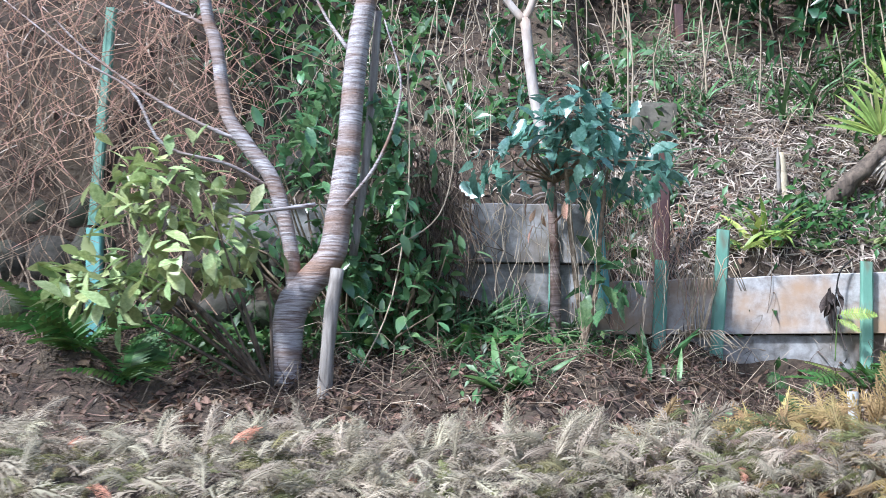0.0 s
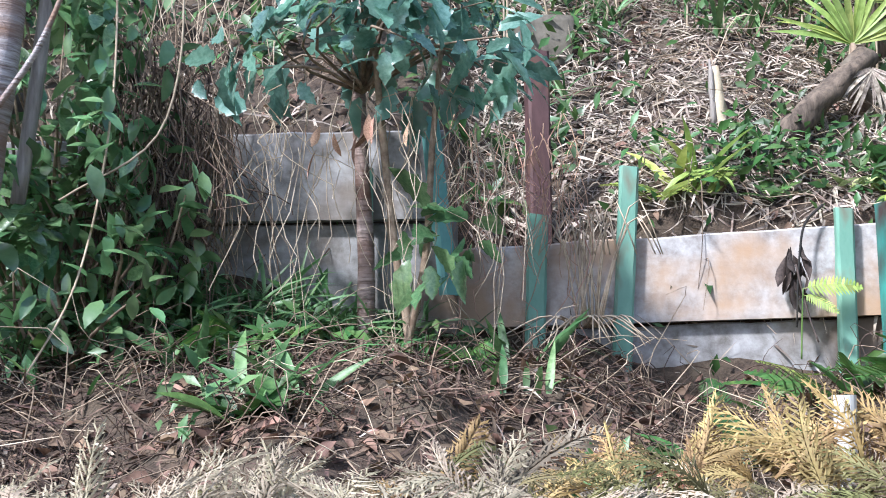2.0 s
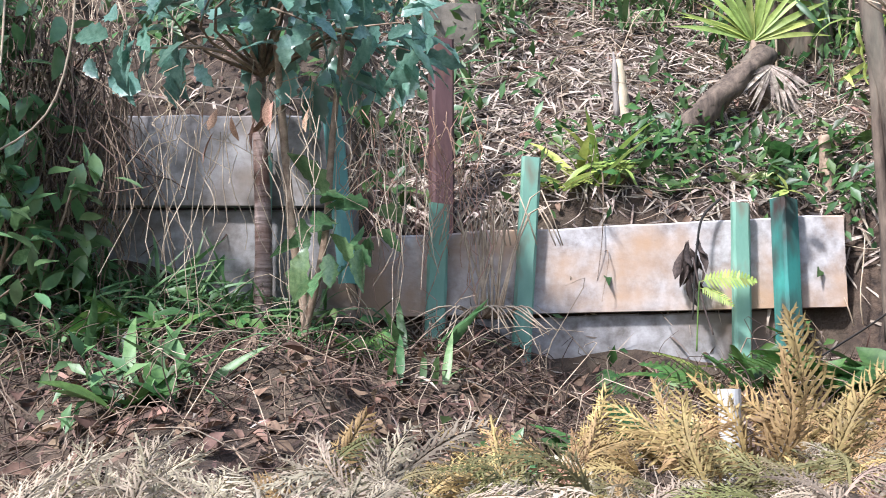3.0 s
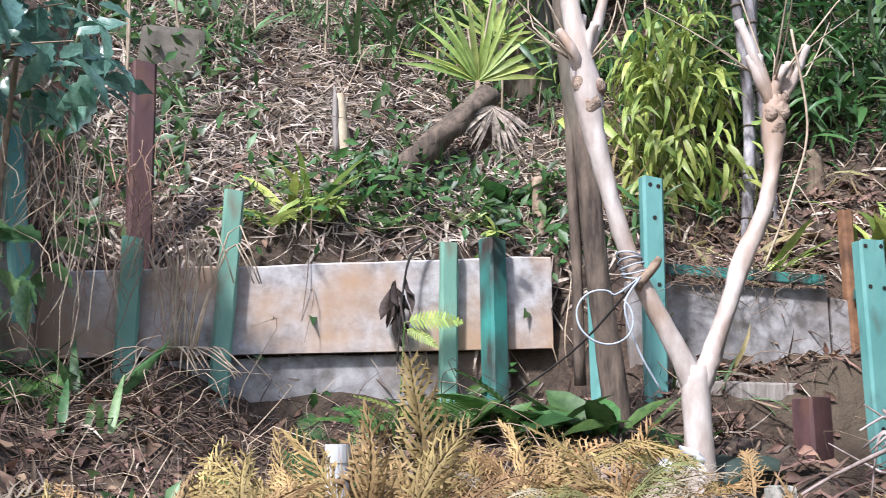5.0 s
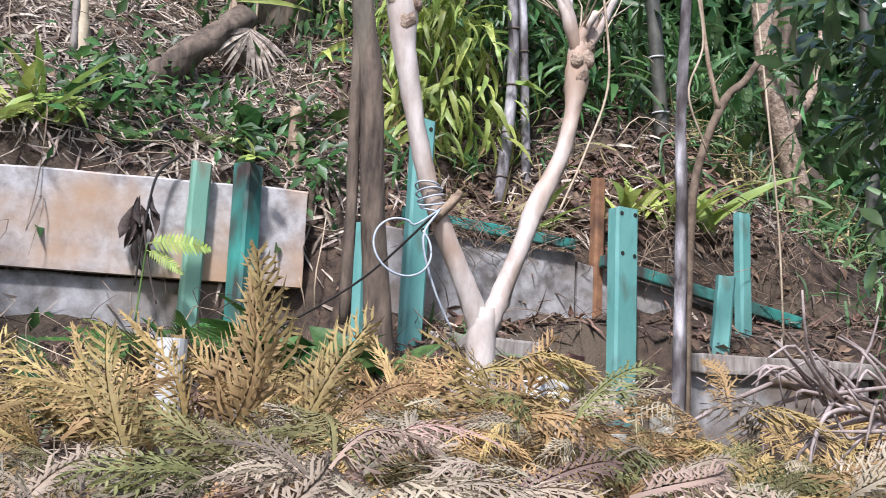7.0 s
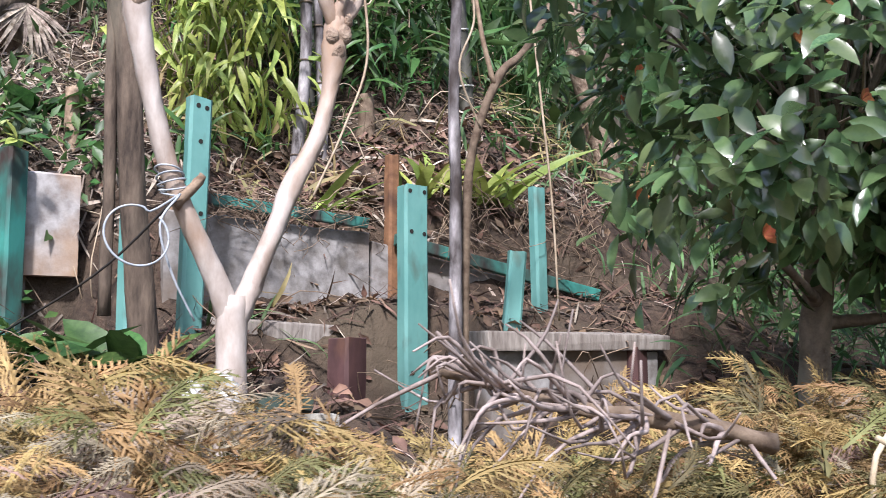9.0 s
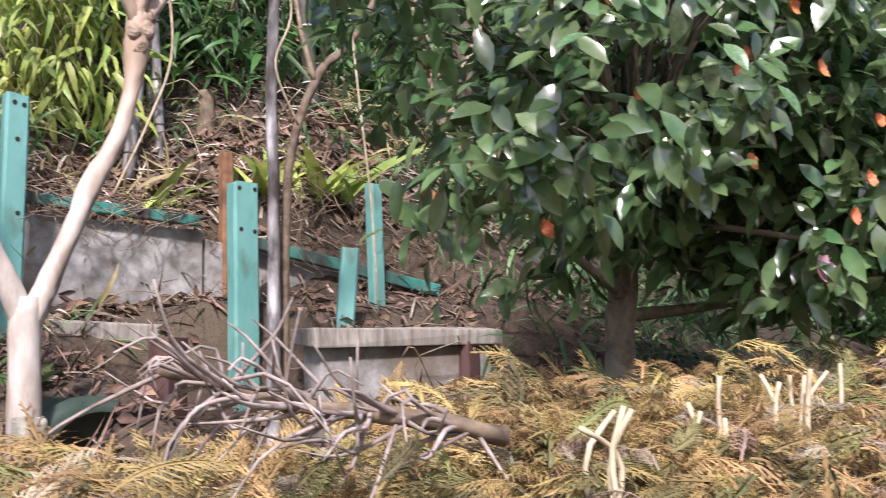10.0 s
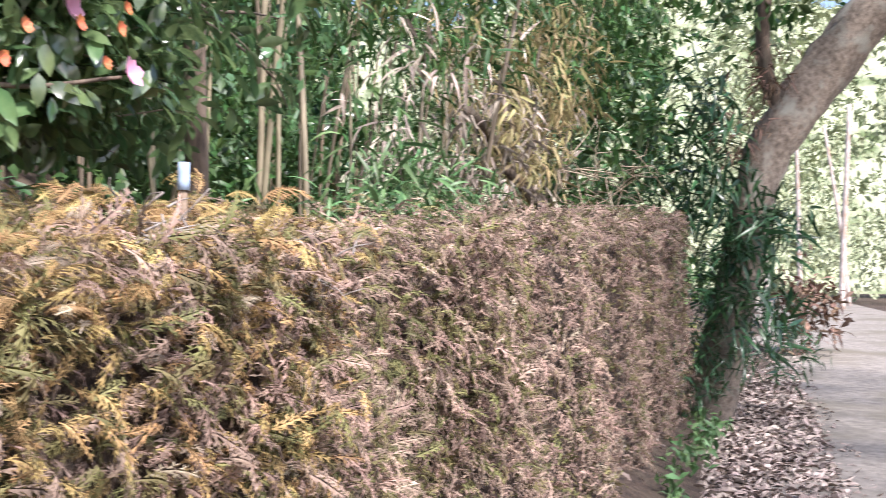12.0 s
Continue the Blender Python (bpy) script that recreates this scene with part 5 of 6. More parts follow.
# fallen log, stumps and stakes
log = single("fallen_log", *tube([(1.22, 6.03, 2.49), (1.42, 6.08, 2.64), (1.64, 6.13, 2.84), (1.95, 6.28, 3.12)], [0.036, 0.044, 0.05, 0.046], 11, None, 0.12), BARK, "mossy fallen log slanting down the bank", "log")
st = thing("broken_stake", (1.31, 6.1, 2.7), "splintered pale wooden stake on the bank", "stake")
part("post", *tube([(1.33, 6.11, 2.6), (1.325, 6.11, 2.85), (1.31, 6.11, 3.03)], [0.026, 0.026, 0.018], 7, None, 0.1), CUTWOOD, st)
part("splinter", *tube([(1.30, 6.10, 2.8), (1.295, 6.10, 2.98), (1.29, 6.1, 3.06)], [0.014, 0.012, 0.003], 5, None, 0.1), GREYWOOD, st)
for c, h, r in (((1.98, 5.82), 0.2, 0.022), ((3.05, 5.75), 0.16, 0.03)):
    single("tree_stump", *tube([(c[0], c[1], gz(*c) - 0.05), (c[0], c[1], gz(*c) + h * 0.6), (c[0] - 0.005, c[1], gz(*c) + h)], [r * 1.2, r, r * 0.9], 9, None, 0.06), TWIG, "short cut sapling stump on the bank", "stump", "stumps")
blk = single("concrete_block", *box((0.69, 6.66, 3.29), (0.25, 0.2, 0.26), rot(-14, 5, 10), 0.035, 0.035), BLOCK, "rough grey concrete block lodged up the bank", "block", smooth=False)
single("wooden_plank", *box((3.18, 4.82, 1.87), (0.66, 0.16, 0.055), rot(4, -1, -8), 0.005, 0.004), GREYWOOD, "weathered grey plank lying on the terrace", "plank", smooth=False)
single("wooden_plank", *box((2.48, 5.33, 1.9), (0.5, 0.14, 0.05), rot(6, 3, -12), 0.006, 0.006), GREYWOOD, "half-buried grey plank before the wall", "plank", smooth=False)
single("concrete_slab", *box((3.18, 4.82, 1.62), (0.6, 0.1, 0.44), rot(0, 0, -8), 0.008, 0.004), CONC2, "low grey concrete edging below a plank", "slab", smooth=False)
pot = thing("plastic_bucket", (2.0, 4.35, 1.5), "dark green upturned plastic tub half hidden behind the hedge", "tub")
a = np.linspace(0, 2 * np.pi, 28, endpoint=False)
rings = [(0.02, 0.13), (0.06, 0.15), (0.075, 0.165), (0.09, 0.165), (0.095, 0.15), (0.24, 0.17)]
V = A([(2.05 + r * math.cos(q), 4.45 + h, 1.55 + r * math.sin(q)) for h, r in rings for q in a])
F = [(i * 28 + s, i * 28 + (s + 1) % 28, (i + 1) * 28 + (s + 1) % 28, (i + 1) * 28 + s) for i in range(len(rings) - 1) for s in range(28)] + [tuple(range(28))]
part("body", V, F, mat("dark_green_plastic", (0.02, 0.035, 0.025), (0.045, 0.065, 0.05), 8, 0.5, 0.1), pot)

# old square stubs, pipe and paper in the hedge
for x, y, z, s, r in ((1.405, 3.45, 1.675, 0.026, 8), (1.452, 3.41, 1.7, 0.03, -4)):
    single("wooden_stub", *box((x, y, z - 0.35), (s, s, 0.7), rot(0, 1, r), 0.006, 0.003), mat("lichened_wood", (0.22, 0.21, 0.17), (0.52, 0.50, 0.44), 30, 0.9, 0.6, stain=(0.12, 0.10, 0.07), stain_scale=18, stain_amount=0.5), "square lichen-grey wooden stub in the hedge", "stub", "stubs in the hedge", smooth=False)
pipe = thing("plastic_pipe", (0.92, 3.64, 1.0), "white plastic pipe standing in the hedge", "pipe")
part("tube", *tube([(0.92, 3.64, 0.9), (0.92, 3.64, 1.4), (0.923, 3.64, 1.745)], [0.016, 0.016, 0.016], 18, 8), PLASTIC, pipe, smooth=False)
part("rim", *tube([(0.923, 3.64, 1.735), (0.923, 3.64, 1.76)], [0.0175, 0.0175], 18, 3), PLASTIC, pipe, smooth=False)
paper = A([[u, v, 0] for u in np.linspace(-1, 1, 9) for v in np.linspace(-1, 1, 7)])
pv = np.stack([1.416 + 0.031 * paper[:, 0] + rng.normal(size=63) * 0.003, 3.60 + 0.01 * np.sin(paper[:, 0] * 5) + rng.normal(size=63) * 0.004, 1.728 + 0.018 * paper[:, 1] * (1 - 0.25 * np.abs(paper[:, 0])) + 0.006 * np.sin(paper[:, 0] * 3 + 1)], -1)
pf = [(i * 7 + j, (i + 1) * 7 + j, (i + 1) * 7 + j + 1, i * 7 + j + 1) for i in range(8) for j in range(6)]
pp = single("paper_scrap", pv, pf, PLASTIC, "crumpled white plastic scrap caught on the hedge", "scrap")
sol = pp.modifiers.new("thick", "SOLIDIFY")
sol.thickness = 0.0015
cap = thing("pipe_cap", (3.25, 2.97, 1.6), "pale blue-grey capped pipe in the hedge", "pipe")
part("tube", *tube([(3.25, 2.97, 1.3), (3.25, 2.97, 1.79)], [0.009, 0.009], 12, 4), TWIG, cap)
part("cap", *tube([(3.25, 2.97, 1.79), (3.25, 2.97, 1.85)], [0.014, 0.013], 12, 4), CAPBLUE, cap)
for c, n in (((2.36, 3.0, 1.685), 5), ((2.2, 3.05, 1.64), 3), ((2.6, 3.1, 1.69), 3), ((2.0, 3.0, 1.64), 4)):
    t = thing("cut_branch", c, "freshly clipped pale branch ends in the hedge", "branch", "clipped branches")
    for i in range(n):
        b = A(c) + A([rng.normal() * 0.03, rng.normal() * 0.03, -0.08])
        part("stub", *tube([b, b + A([rng.normal() * 0.01, rng.normal() * 0.01, 0.08]), b + A([rng.normal() * 0.02 + 0.005, rng.normal() * 0.01, 0.115 + 0.025 * rng.random()])], [0.0042, 0.0038, 0.0034], 7, 6, 0.08), CUTWOOD, t)

# dead branch lying in the hedge top
dead = thing("dead_branch", (1.8, 3.25, 1.6), "bare grey dead branch tangled in the hedge", "branch")
part("limb", *tube([(2.0, 3.2, 1.66), (1.85, 3.24, 1.69), (1.74, 3.29, 1.705), (1.66, 3.34, 1.73), (1.6, 3.38, 1.75)], [0.014, 0.012, 0.009, 0.007, 0.004], 8, None, 0.2), TWIG, dead)
root = smooth_line([(2.0, 3.2, 1.66), (1.85, 3.24, 1.69), (1.74, 3.29, 1.705), (1.66, 3.34, 1.73), (1.6, 3.38, 1.75)], 30)
for i in range(26):
    b = root[int(rng.integers(2, 25))]
    d = unit(A([-0.8, 0.15, 0.03]) + rng.normal(size=3) * A([0.25, 0.4, 0.22]))
    L = rng.uniform(0.07, 0.18)
    bow = rng.normal(size=3) * 0.014
    part("side_branch", *tube([b, b + d * L * 0.35 + bow, b + d * L * 0.7 + bow * 0.6 + A([0, 0, rng.normal() * 0.015]), b + d * L + A([0, 0, rng.normal() * 0.03])], [0.0045, 0.0034, 0.0024, 0.0012], 6, 10, 0.12), GREYTWIG, dead)
for i in range(44):
    b = root[int(rng.integers(2, 29))]
    d = unit(A([-0.6, 0.1, 0.05]) + rng.normal(size=3) * 0.45)
    L = rng.uniform(0.05, 0.2)
    part("twig", *tube([b, b + d * L * 0.5 + rng.normal(size=3) * 0.02, b + d * L + A([0, 0, rng.normal() * 0.04])], [0.0035, 0.0024, 0.0012], 5, 6, 0.08), GREYTWIG, dead)
for c in ((3.3, 2.72, 1.6), (2.95, 2.9, 1.68)):
    t = thing("dead_twig_tuft", c, "tuft of bare grey twigs on the hedge's face", "twigs", "bare twig tufts")
    for i in range(26):
        b = A(c) + rng.normal(size=3) * A([0.07, 0.03, 0.05])
        d = unit(A([0, -0.5, 0.2]) + rng.normal(size=3) * 0.6)
        part("twig", *tube([b, b + d * 0.05, b + d * 0.1 + rng.normal(size=3) * 0.015], [0.003, 0.002, 0.001], 4, 4), GREYWOOD, t)

# ---- vines ----
def hanging(n, x0, x1, y0, y1, z0, z1, ln, m, label, sway=0.12, r=0.0022, name="dry_vines"):
    sets = []
    for _ in range(n):
        x, y, z = rng.uniform(x0, x1), rng.uniform(y0, y1), rng.uniform(z0, z1)
        L = rng.uniform(*ln)
        k = 5
        p = [A([x, y, z])]
        for i in range(k):
            p.append(p[-1] + A([rng.normal() * sway * 0.5, rng.normal() * sway * 0.25 - 0.01, -L / k * rng.uniform(0.4, 1.3)]))
        sets.append(tube(p, [r, r * 0.6], 3, 9, cap=False))
    single(name, *join(*sets), m, label, "vines", kind="stuff")


hanging(560, -3.3, -1.45, 4.95, 5.9, 2.8, 4.6, (0.3, 1.0), RUSTVINE, "mass of russet dead vines hanging over the stone wall", 0.22, 0.0025)
hanging(170, -3.3, -1.6, 4.9, 5.5, 2.0, 3.4, (0.4, 1.0), TWIG, "brown dead vines hanging over the stone wall", 0.2, 0.003)
hanging(110, -1.6, -0.2, 5.4, 6.0, 2.7, 3.9, (0.4, 1.1), VINE, "pale dry vines hanging over the planks", 0.12, 0.0022)
hanging(230, -0.72, -0.36, 5.2, 5.42, 2.5, 3.0, (0.3, 0.8), TWIG, "brown dry vines hanging over the planks", 0.08, 0.002)
hanging(120, -0.75, -0.38, 5.2, 5.4, 2.45, 2.9, (0.3, 0.7), DARKWOOD, "dark dead vines hanging over the plank's end", 0.1, 0.003)
hanging(70, -0.25, 0.55, 5.0, 5.3, 2.45, 2.75, (0.25, 0.75), VINE, "pale thin vines hanging from the young evergreen", 0.07, 0.0018)
hanging(60, 0.32, 0.75, 5.4, 5.55, 2.4, 2.7, (0.25, 0.6), RUSTVINE, "russet dry stems beside the dark red post", 0.07, 0.002)
litter("leaf_litter", CURLED, DRYLEAF, lying(900, (2.2, 3.7, 5.3, 5.75), (0.03, 0.07), 0.5), "dead leaves heaped over the sinking wall", "litter")
litter("straw_litter", STRIP, STRAW, lying(700, (2.2, 4.2, 5.3, 5.9), (0.06, 0.16), 0.4), "dry grass heaped over the sinking wall", "litter")
hanging(70, 2.2, 2.8, 5.28, 5.42, 2.26, 2.36, (0.05, 0.18), TWIG, "roots hanging over the steel rail", 0.08, 0.002)
hanging(110, 3.0, 3.8, 5.15, 5.4, 2.2, 2.5, (0.1, 0.35), TWIG, "roots hanging from the bank's edge", 0.1, 0.002)
# pale arching straw between two posts
arch = thing("dry_grass_tuft", (0.72, 5.48, 2.0), "pale dry grass tuft arching before the planks", "plant")
for i in range(34):
    a0 = rng.uniform(-1, 1)
    p = A([0.74 + rng.normal() * 0.04, 5.46, 2.0])
    if i < 17:
        q = [p, p + A([a0 * 0.06, -0.02, 0.2]), p + A([a0 * 0.14, -0.04, 0.3 + rng.random() * 0.1]), p + A([a0 * 0.22, -0.05, 0.22])]
    else:
        q = [p, p + A([a0 * 0.12, -0.08, 0.03]), p + A([a0 * 0.26, -0.14, -0.03 - 0.04 * rng.random()])]
    part("stalk", *tube(q, [0.0036, 0.002], 4, 8), VINE, arch)
# long single vines
for pts in ([(-0.62, 5.0, 3.2), (-0.6, 4.95, 2.6), (-0.66, 4.9, 2.1), (-0.8, 4.8, 1.75)], [(2.72, 4.5, 3.0), (2.74, 4.45, 2.5), (2.78, 4.45, 2.2), (2.8, 4.45, 1.9)], [(2.18, 4.46, 2.75), (2.2, 4.45, 2.5), (2.14, 4.45, 2.32), (2.06, 4.45, 2.15)], [(2.56, 4.55, 2.9), (2.6, 4.55, 2.7), (2.55, 4.55, 2.55), (2.62, 4.55, 2.4)], [(-0.5, 4.9, 3.2), (-0.4, 4.9, 2.9), (-0.45, 4.9, 2.5), (-0.7, 4.85, 2.3)]):
    single("vine", *tube(pts, [0.0035, 0.003], 5, 20), VINE, "single pale vine hanging loose", "vine", "single vines")
# dead blackish leaves on the plank
dl = thing("dead_plant", (1.42, 5.52, 2.1), "withered blackish plant hanging before the plank", "plant")
part("stalk", *tube([(1.52, 5.58, 2.4), (1.45, 5.55, 2.33), (1.42, 5.53, 2.2), (1.4, 5.52, 2.0)], [0.005, 0.003], 5), HOLE, dl)
BLACK = mat("blackened_leaf", (0.025, 0.018, 0.015), (0.08, 0.055, 0.045), 12, 0.8, 0.3, island=0.3)
n = 14
pieces("withered_leaf", [mesh_of("withered_leaf", *q, BLACK) for q in (leaf_shape(0.26, 4, 0.9, 0.5), leaf_shape(0.32, 4, -0.8, -0.3, 0.6, 0.03))], frames(A([0, -0.05, -1.0]) + rng.normal(size=(n, 3)) * 0.22, A([0, -1.0, 0]) + rng.normal(size=(n, 3)) * 0.5, rng.uniform(0.06, 0.12, n)), A([1.412, 5.54, 2.21]) + rng.normal(size=(n, 3)) * A([0.012, 0.006, 0.05]), dl)
limb(dl, "stalk", [(1.41, 5.53, 2.2), (1.43, 5.5, 2.05), (1.45, 5.47, 1.95)], [0.004, 0.003], BLACK, 5)
lf = thing("fern", (1.42, 5.5, 2.06), "single lime fern frond before the stained plank", "fern", FG)
pieces("leaf", [mesh_of("leaf", *q, LIME) for q in FERNS[:1]], frames(A([[1.0, -0.1, 0.1], [0.7, -0.3, -0.35]]), A([[0, -1.0, 0.6], [0.2, -1.0, 0.5]]), [0.19, 0.12]), A([[1.42, 5.5, 2.12], [1.42, 5.5, 2.1]]), lf)
part("stalk", *tube([(1.41, 5.52, 1.9), (1.415, 5.51, 2.02), (1.42, 5.5, 2.12)], [0.003, 0.002], 5), FERN, lf)
yl = thing("yellow_seedling", (1.72, 5.52, 2.35), "seedling with a pale yellow leaf on the rusted post", "plant")
n = 5
pieces("leaf", [mesh_of("leaf", *q, LIME) for q in OVAL], frames(rng.normal(size=(n, 3)) * A([1, 0.3, 0.3]), A([0, -0.5, 0.8]) + rng.normal(size=(n, 3)) * 0.2, rng.uniform(0.05, 0.08, n)), np.repeat(A([[1.72, 5.5, 2.415]]), n, 0), yl)

# ---- stone wall under the vines ----
stones = thing("stone_wall", (-2.4, 5.75, 1.4), "dark mossy boulder wall under dead vines", "wall", kind="structure")


def boulder(c, r, seed):
    bm = bmesh.new()
    bmesh.ops.create_icosphere(bm, subdivisions=2, radius=1)
    for v in bm.verts:
        v.co *= 1 + 0.22 * noise.noise(v.co * 1.3 + Vector((seed, 0, 0)))
        v.co = Vector((v.co.x * r[0], v.co.y * r[1], v.co.z * r[2])) + Vector(c)
    V, F = A([tuple(v.co) for v in bm.verts]), A([[v.index for v in f.verts] for f in bm.faces])
    bm.free()
    return V, F


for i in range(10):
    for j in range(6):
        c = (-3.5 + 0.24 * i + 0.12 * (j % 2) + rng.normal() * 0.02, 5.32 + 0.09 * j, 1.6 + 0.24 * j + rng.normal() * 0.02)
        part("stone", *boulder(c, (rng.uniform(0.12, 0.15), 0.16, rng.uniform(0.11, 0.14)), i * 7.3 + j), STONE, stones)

# ---- thickets and woods ----
def thicket(label, blobs, size, tm, m, per=6, up=0.5, droop=0.3, name="thicket"):
    V = []
    for c, r, n in blobs:
        M, loc, _ = cloud(c, r, n, size, per=per, shell=0.15, up=up, droop=droop)
        V.append(scatter(tm, M, loc))
    return single(name, *join(*V), m, label, "foliage", kind="stuff")


thicket("dark evergreen thicket up the bank", [((x, y, gz(x, y) + 0.7), (0.8, 0.7, 0.75), 700) for x, y in ((-2.9, 8.6), (-1.7, 8.2), (-0.6, 7.6), (0.5, 8.6), (1.5, 8.4), (2.5, 8.2), (3.5, 7.8), (-0.2, 9.5), (1.9, 9.6), (-2.0, 9.8), (-3.6, 7.5), (-1.2, 7.3), (0.1, 7.9), (2.0, 7.2), (1.1, 7.7), (3.0, 6.9))], 0.13, SMALL, DARKLEAF)
thicket("dark thicket behind the bamboo grass", [((x, 7.1, z), (0.8, 0.4, 0.7), 650) for x, z in ((2.6, 3.6), (3.5, 3.4), (4.4, 3.2), (3.0, 4.4), (4.0, 4.2))], 0.16, LANCE, DARKLEAF)
thicket("green thicket up the bank", [((x, y, gz(x, y) + 0.5), (0.6, 0.5, 0.5), 350) for x, y in ((-0.9, 7.2), (0.9, 7.9), (1.9, 7.6), (3.0, 7.4), (-1.8, 7.0), (-2.8, 7.2), (2.6, 7.0))], 0.11, SMALL, MIDLEAF)
thicket("dense dark woods above the bank", [((x, 12 + 0.6 * math.sin(x * 3), 8.2), (1.8, 1.2, 2.0), 900) for x in (-6, -3.5, -1, 1.5, 4)], 0.28, TINY, DARKLEAF)
thicket("shrub leaves over the dead vines", [((-2.2, 6.3, 4.0), (0.8, 0.4, 0.4), 260), ((-1.3, 6.2, 3.6), (0.5, 0.4, 0.4), 200)], 0.1, SMALL, MIDLEAF)
bam = thing("bamboo_grass", (2.6, 5.95, gz(2.6, 5.95)), "drooping yellow-green bamboo grass on the bank", "plant", "bamboo grass")
cl = cloud((2.52, 5.85, 2.98), (0.26, 0.2, 0.4), 560, 0.17, per=8, shell=0.3, up=0.5, droop=1.0, face=1.0)
leafy(bam, cl, [blade_shape(0.16, 0.5, 4), blade_shape(0.14, 0.8, 4)], LIME, keep=290)
part("twigwork", *stems_to((2.6, 5.95, 2.5), cl[2], 25, 0.004), BAMBOO, bam, kind="stuff")
for c, r, n, m in (((3.15, 6.3, 3.2), (0.45, 0.3, 0.5), 420, MIDLEAF), ((3.7, 6.5, 3.2), (0.5, 0.3, 0.5), 420, GRASS), ((2.95, 6.0, 2.9), (0.3, 0.2, 0.4), 200, MIDLEAF), ((4.3, 6.5, 3.2), (0.5, 0.3, 0.6), 420, MIDLEAF), ((2.3, 6.9, 3.8), (0.5, 0.3, 0.5), 300, MIDLEAF), ((3.4, 6.9, 4.0), (0.8, 0.3, 0.5), 500, DARKLEAF), ((3.3, 6.0, 3.2), (0.4, 0.25, 0.4), 480, MIDLEAF), ((2.95, 6.35, 3.45), (0.45, 0.25, 0.4), 420, MIDLEAF), ((3.95, 6.15, 3.15), (0.45, 0.25, 0.4), 420, GRASS), ((2.25, 6.6, 3.5), (0.35, 0.25, 0.35), 260, MIDLEAF)):
    t = thing("bamboo_grass", (c[0], c[1] + 0.1, gz(c[0], c[1])), "dark green drooping bamboo grass on the bank", "plant", "bamboo grass")
    cl = cloud(c, r, n, 0.2, per=7, shell=0.2, up=0.5, droop=0.9)
    leafy(t, cl, LANCE, m)
    part("twigwork", *stems_to((c[0], c[1] + 0.1, gz(c[0], c[1])), cl[2], 25, 0.004), BAMBOO, t, kind="stuff")

def ringed_stem(name, pts, r, m, ring, label, category):
    """A jointed stem with raised rings at even steps."""
    t = thing(name, pts[0], label, category, "jointed stems on the bank")
    part("cane", *tube(pts, [r, r * 0.95, r * 0.85], 10, 16, 0.03), m, t)
    line = smooth_line(pts, 60)
    for i in range(6, 58, 9):
        part("node_ring", *tube([line[i], line[i] + (line[i + 1] - line[i]) * 0.25], [r * 1.12, r * 1.12], 10, 3), ring, t)


DARKCANE = mat("dark_olive_cane", (0.035, 0.035, 0.028), (0.11, 0.105, 0.085), 14, 0.5, 0.2)
ringed_stem("bamboo", [(3.56, 5.75, 2.4), (3.505, 5.75, 3.044), (3.4, 5.75, 3.9)], 0.032, DARKCANE, PLASTIC, "thick dark bamboo cane with white node rings", "bamboo")
ringed_stem("bamboo", [(4.62, 5.6, 2.2), (4.6, 5.6, 3.0), (4.55, 5.6, 4.0)], 0.034, DARKCANE, PLASTIC, "thick dark bamboo cane with white node rings", "bamboo")
ringed_stem("bamboo", [(2.69, 5.65, 2.4), (2.73, 5.65, 2.976), (2.66, 5.65, 3.8)], 0.022, POLE, BARK, "pale banded dead bamboo stem", "bamboo")
ringed_stem("bamboo", [(2.85, 5.7, 2.4), (2.814, 5.7, 2.918), (2.76, 5.7, 3.8)], 0.018, POLE, BARK, "mottled dark and pale dead bamboo stem", "bamboo")
ringed_stem("bamboo", [(2.92, 5.9, 2.5), (2.9, 5.9, 3.0), (2.96, 5.9, 3.8)], 0.014, DARKCANE, BARK, "thin dark bamboo stem", "bamboo")
tan_tree = thing("tan_tree", (4.28, 5.7, gz(4.28, 5.7)), "tan smooth-barked tree forking on the bank", "tree")
limb(tan_tree, "trunk", [(4.34, 5.7, 2.2), (4.25, 5.7, 2.69), (4.16, 5.7, 2.94), (4.07, 5.7, 3.2), (3.98, 5.7, 3.9)], [0.06, 0.055, 0.05, 0.048, 0.04], BURL, 11, 0.03)
limb(tan_tree, "branch", [(4.16, 5.7, 2.92), (4.3, 5.72, 3.06), (4.42, 5.74, 3.24), (4.5, 5.76, 3.6)], [0.028, 0.025, 0.022, 0.016], BURL, 9, 0.03)

# upright dead reeds on the upper bank
sets = []
for _ in range(190):
    x, y = rng.uniform(-3, 3.2), rng.uniform(6.4, 8.6)
    z = gz(x, y)
    L = rng.uniform(0.4, 1.3)
    d = A([rng.normal() * 0.16, rng.normal() * 0.1 - 0.05, 1])
    sets.append(tube([A([x, y, z - 0.03]), A([x, y, z]) + d * L * 0.5, A([x, y, z]) + d * L + A([rng.normal() * 0.06, 0, 0])], [0.006, 0.005, 0.002], 4, 5, cap=False))
single("dead_reeds", *join(*sets), VINE, "upright pale dead reeds on the upper bank", "reeds", kind="stuff")


# bamboo grove beyond the camellia
def bamboo(x, y, h, r, lean):
    z = gz(x, y)
    t = thing("bamboo", (x, y, z), "slender tan bamboo cane in the grove", "bamboo", "canes of the grove")
    part("cane", *tube([(x, y, z - 0.1), (x + lean[0] * 0.3, y + lean[1] * 0.3, z + h * 0.4), (x + lean[0], y + lean[1], z + h)], [r, r, r * 0.6], 7, 14, 0.03), BAMBOO, t)


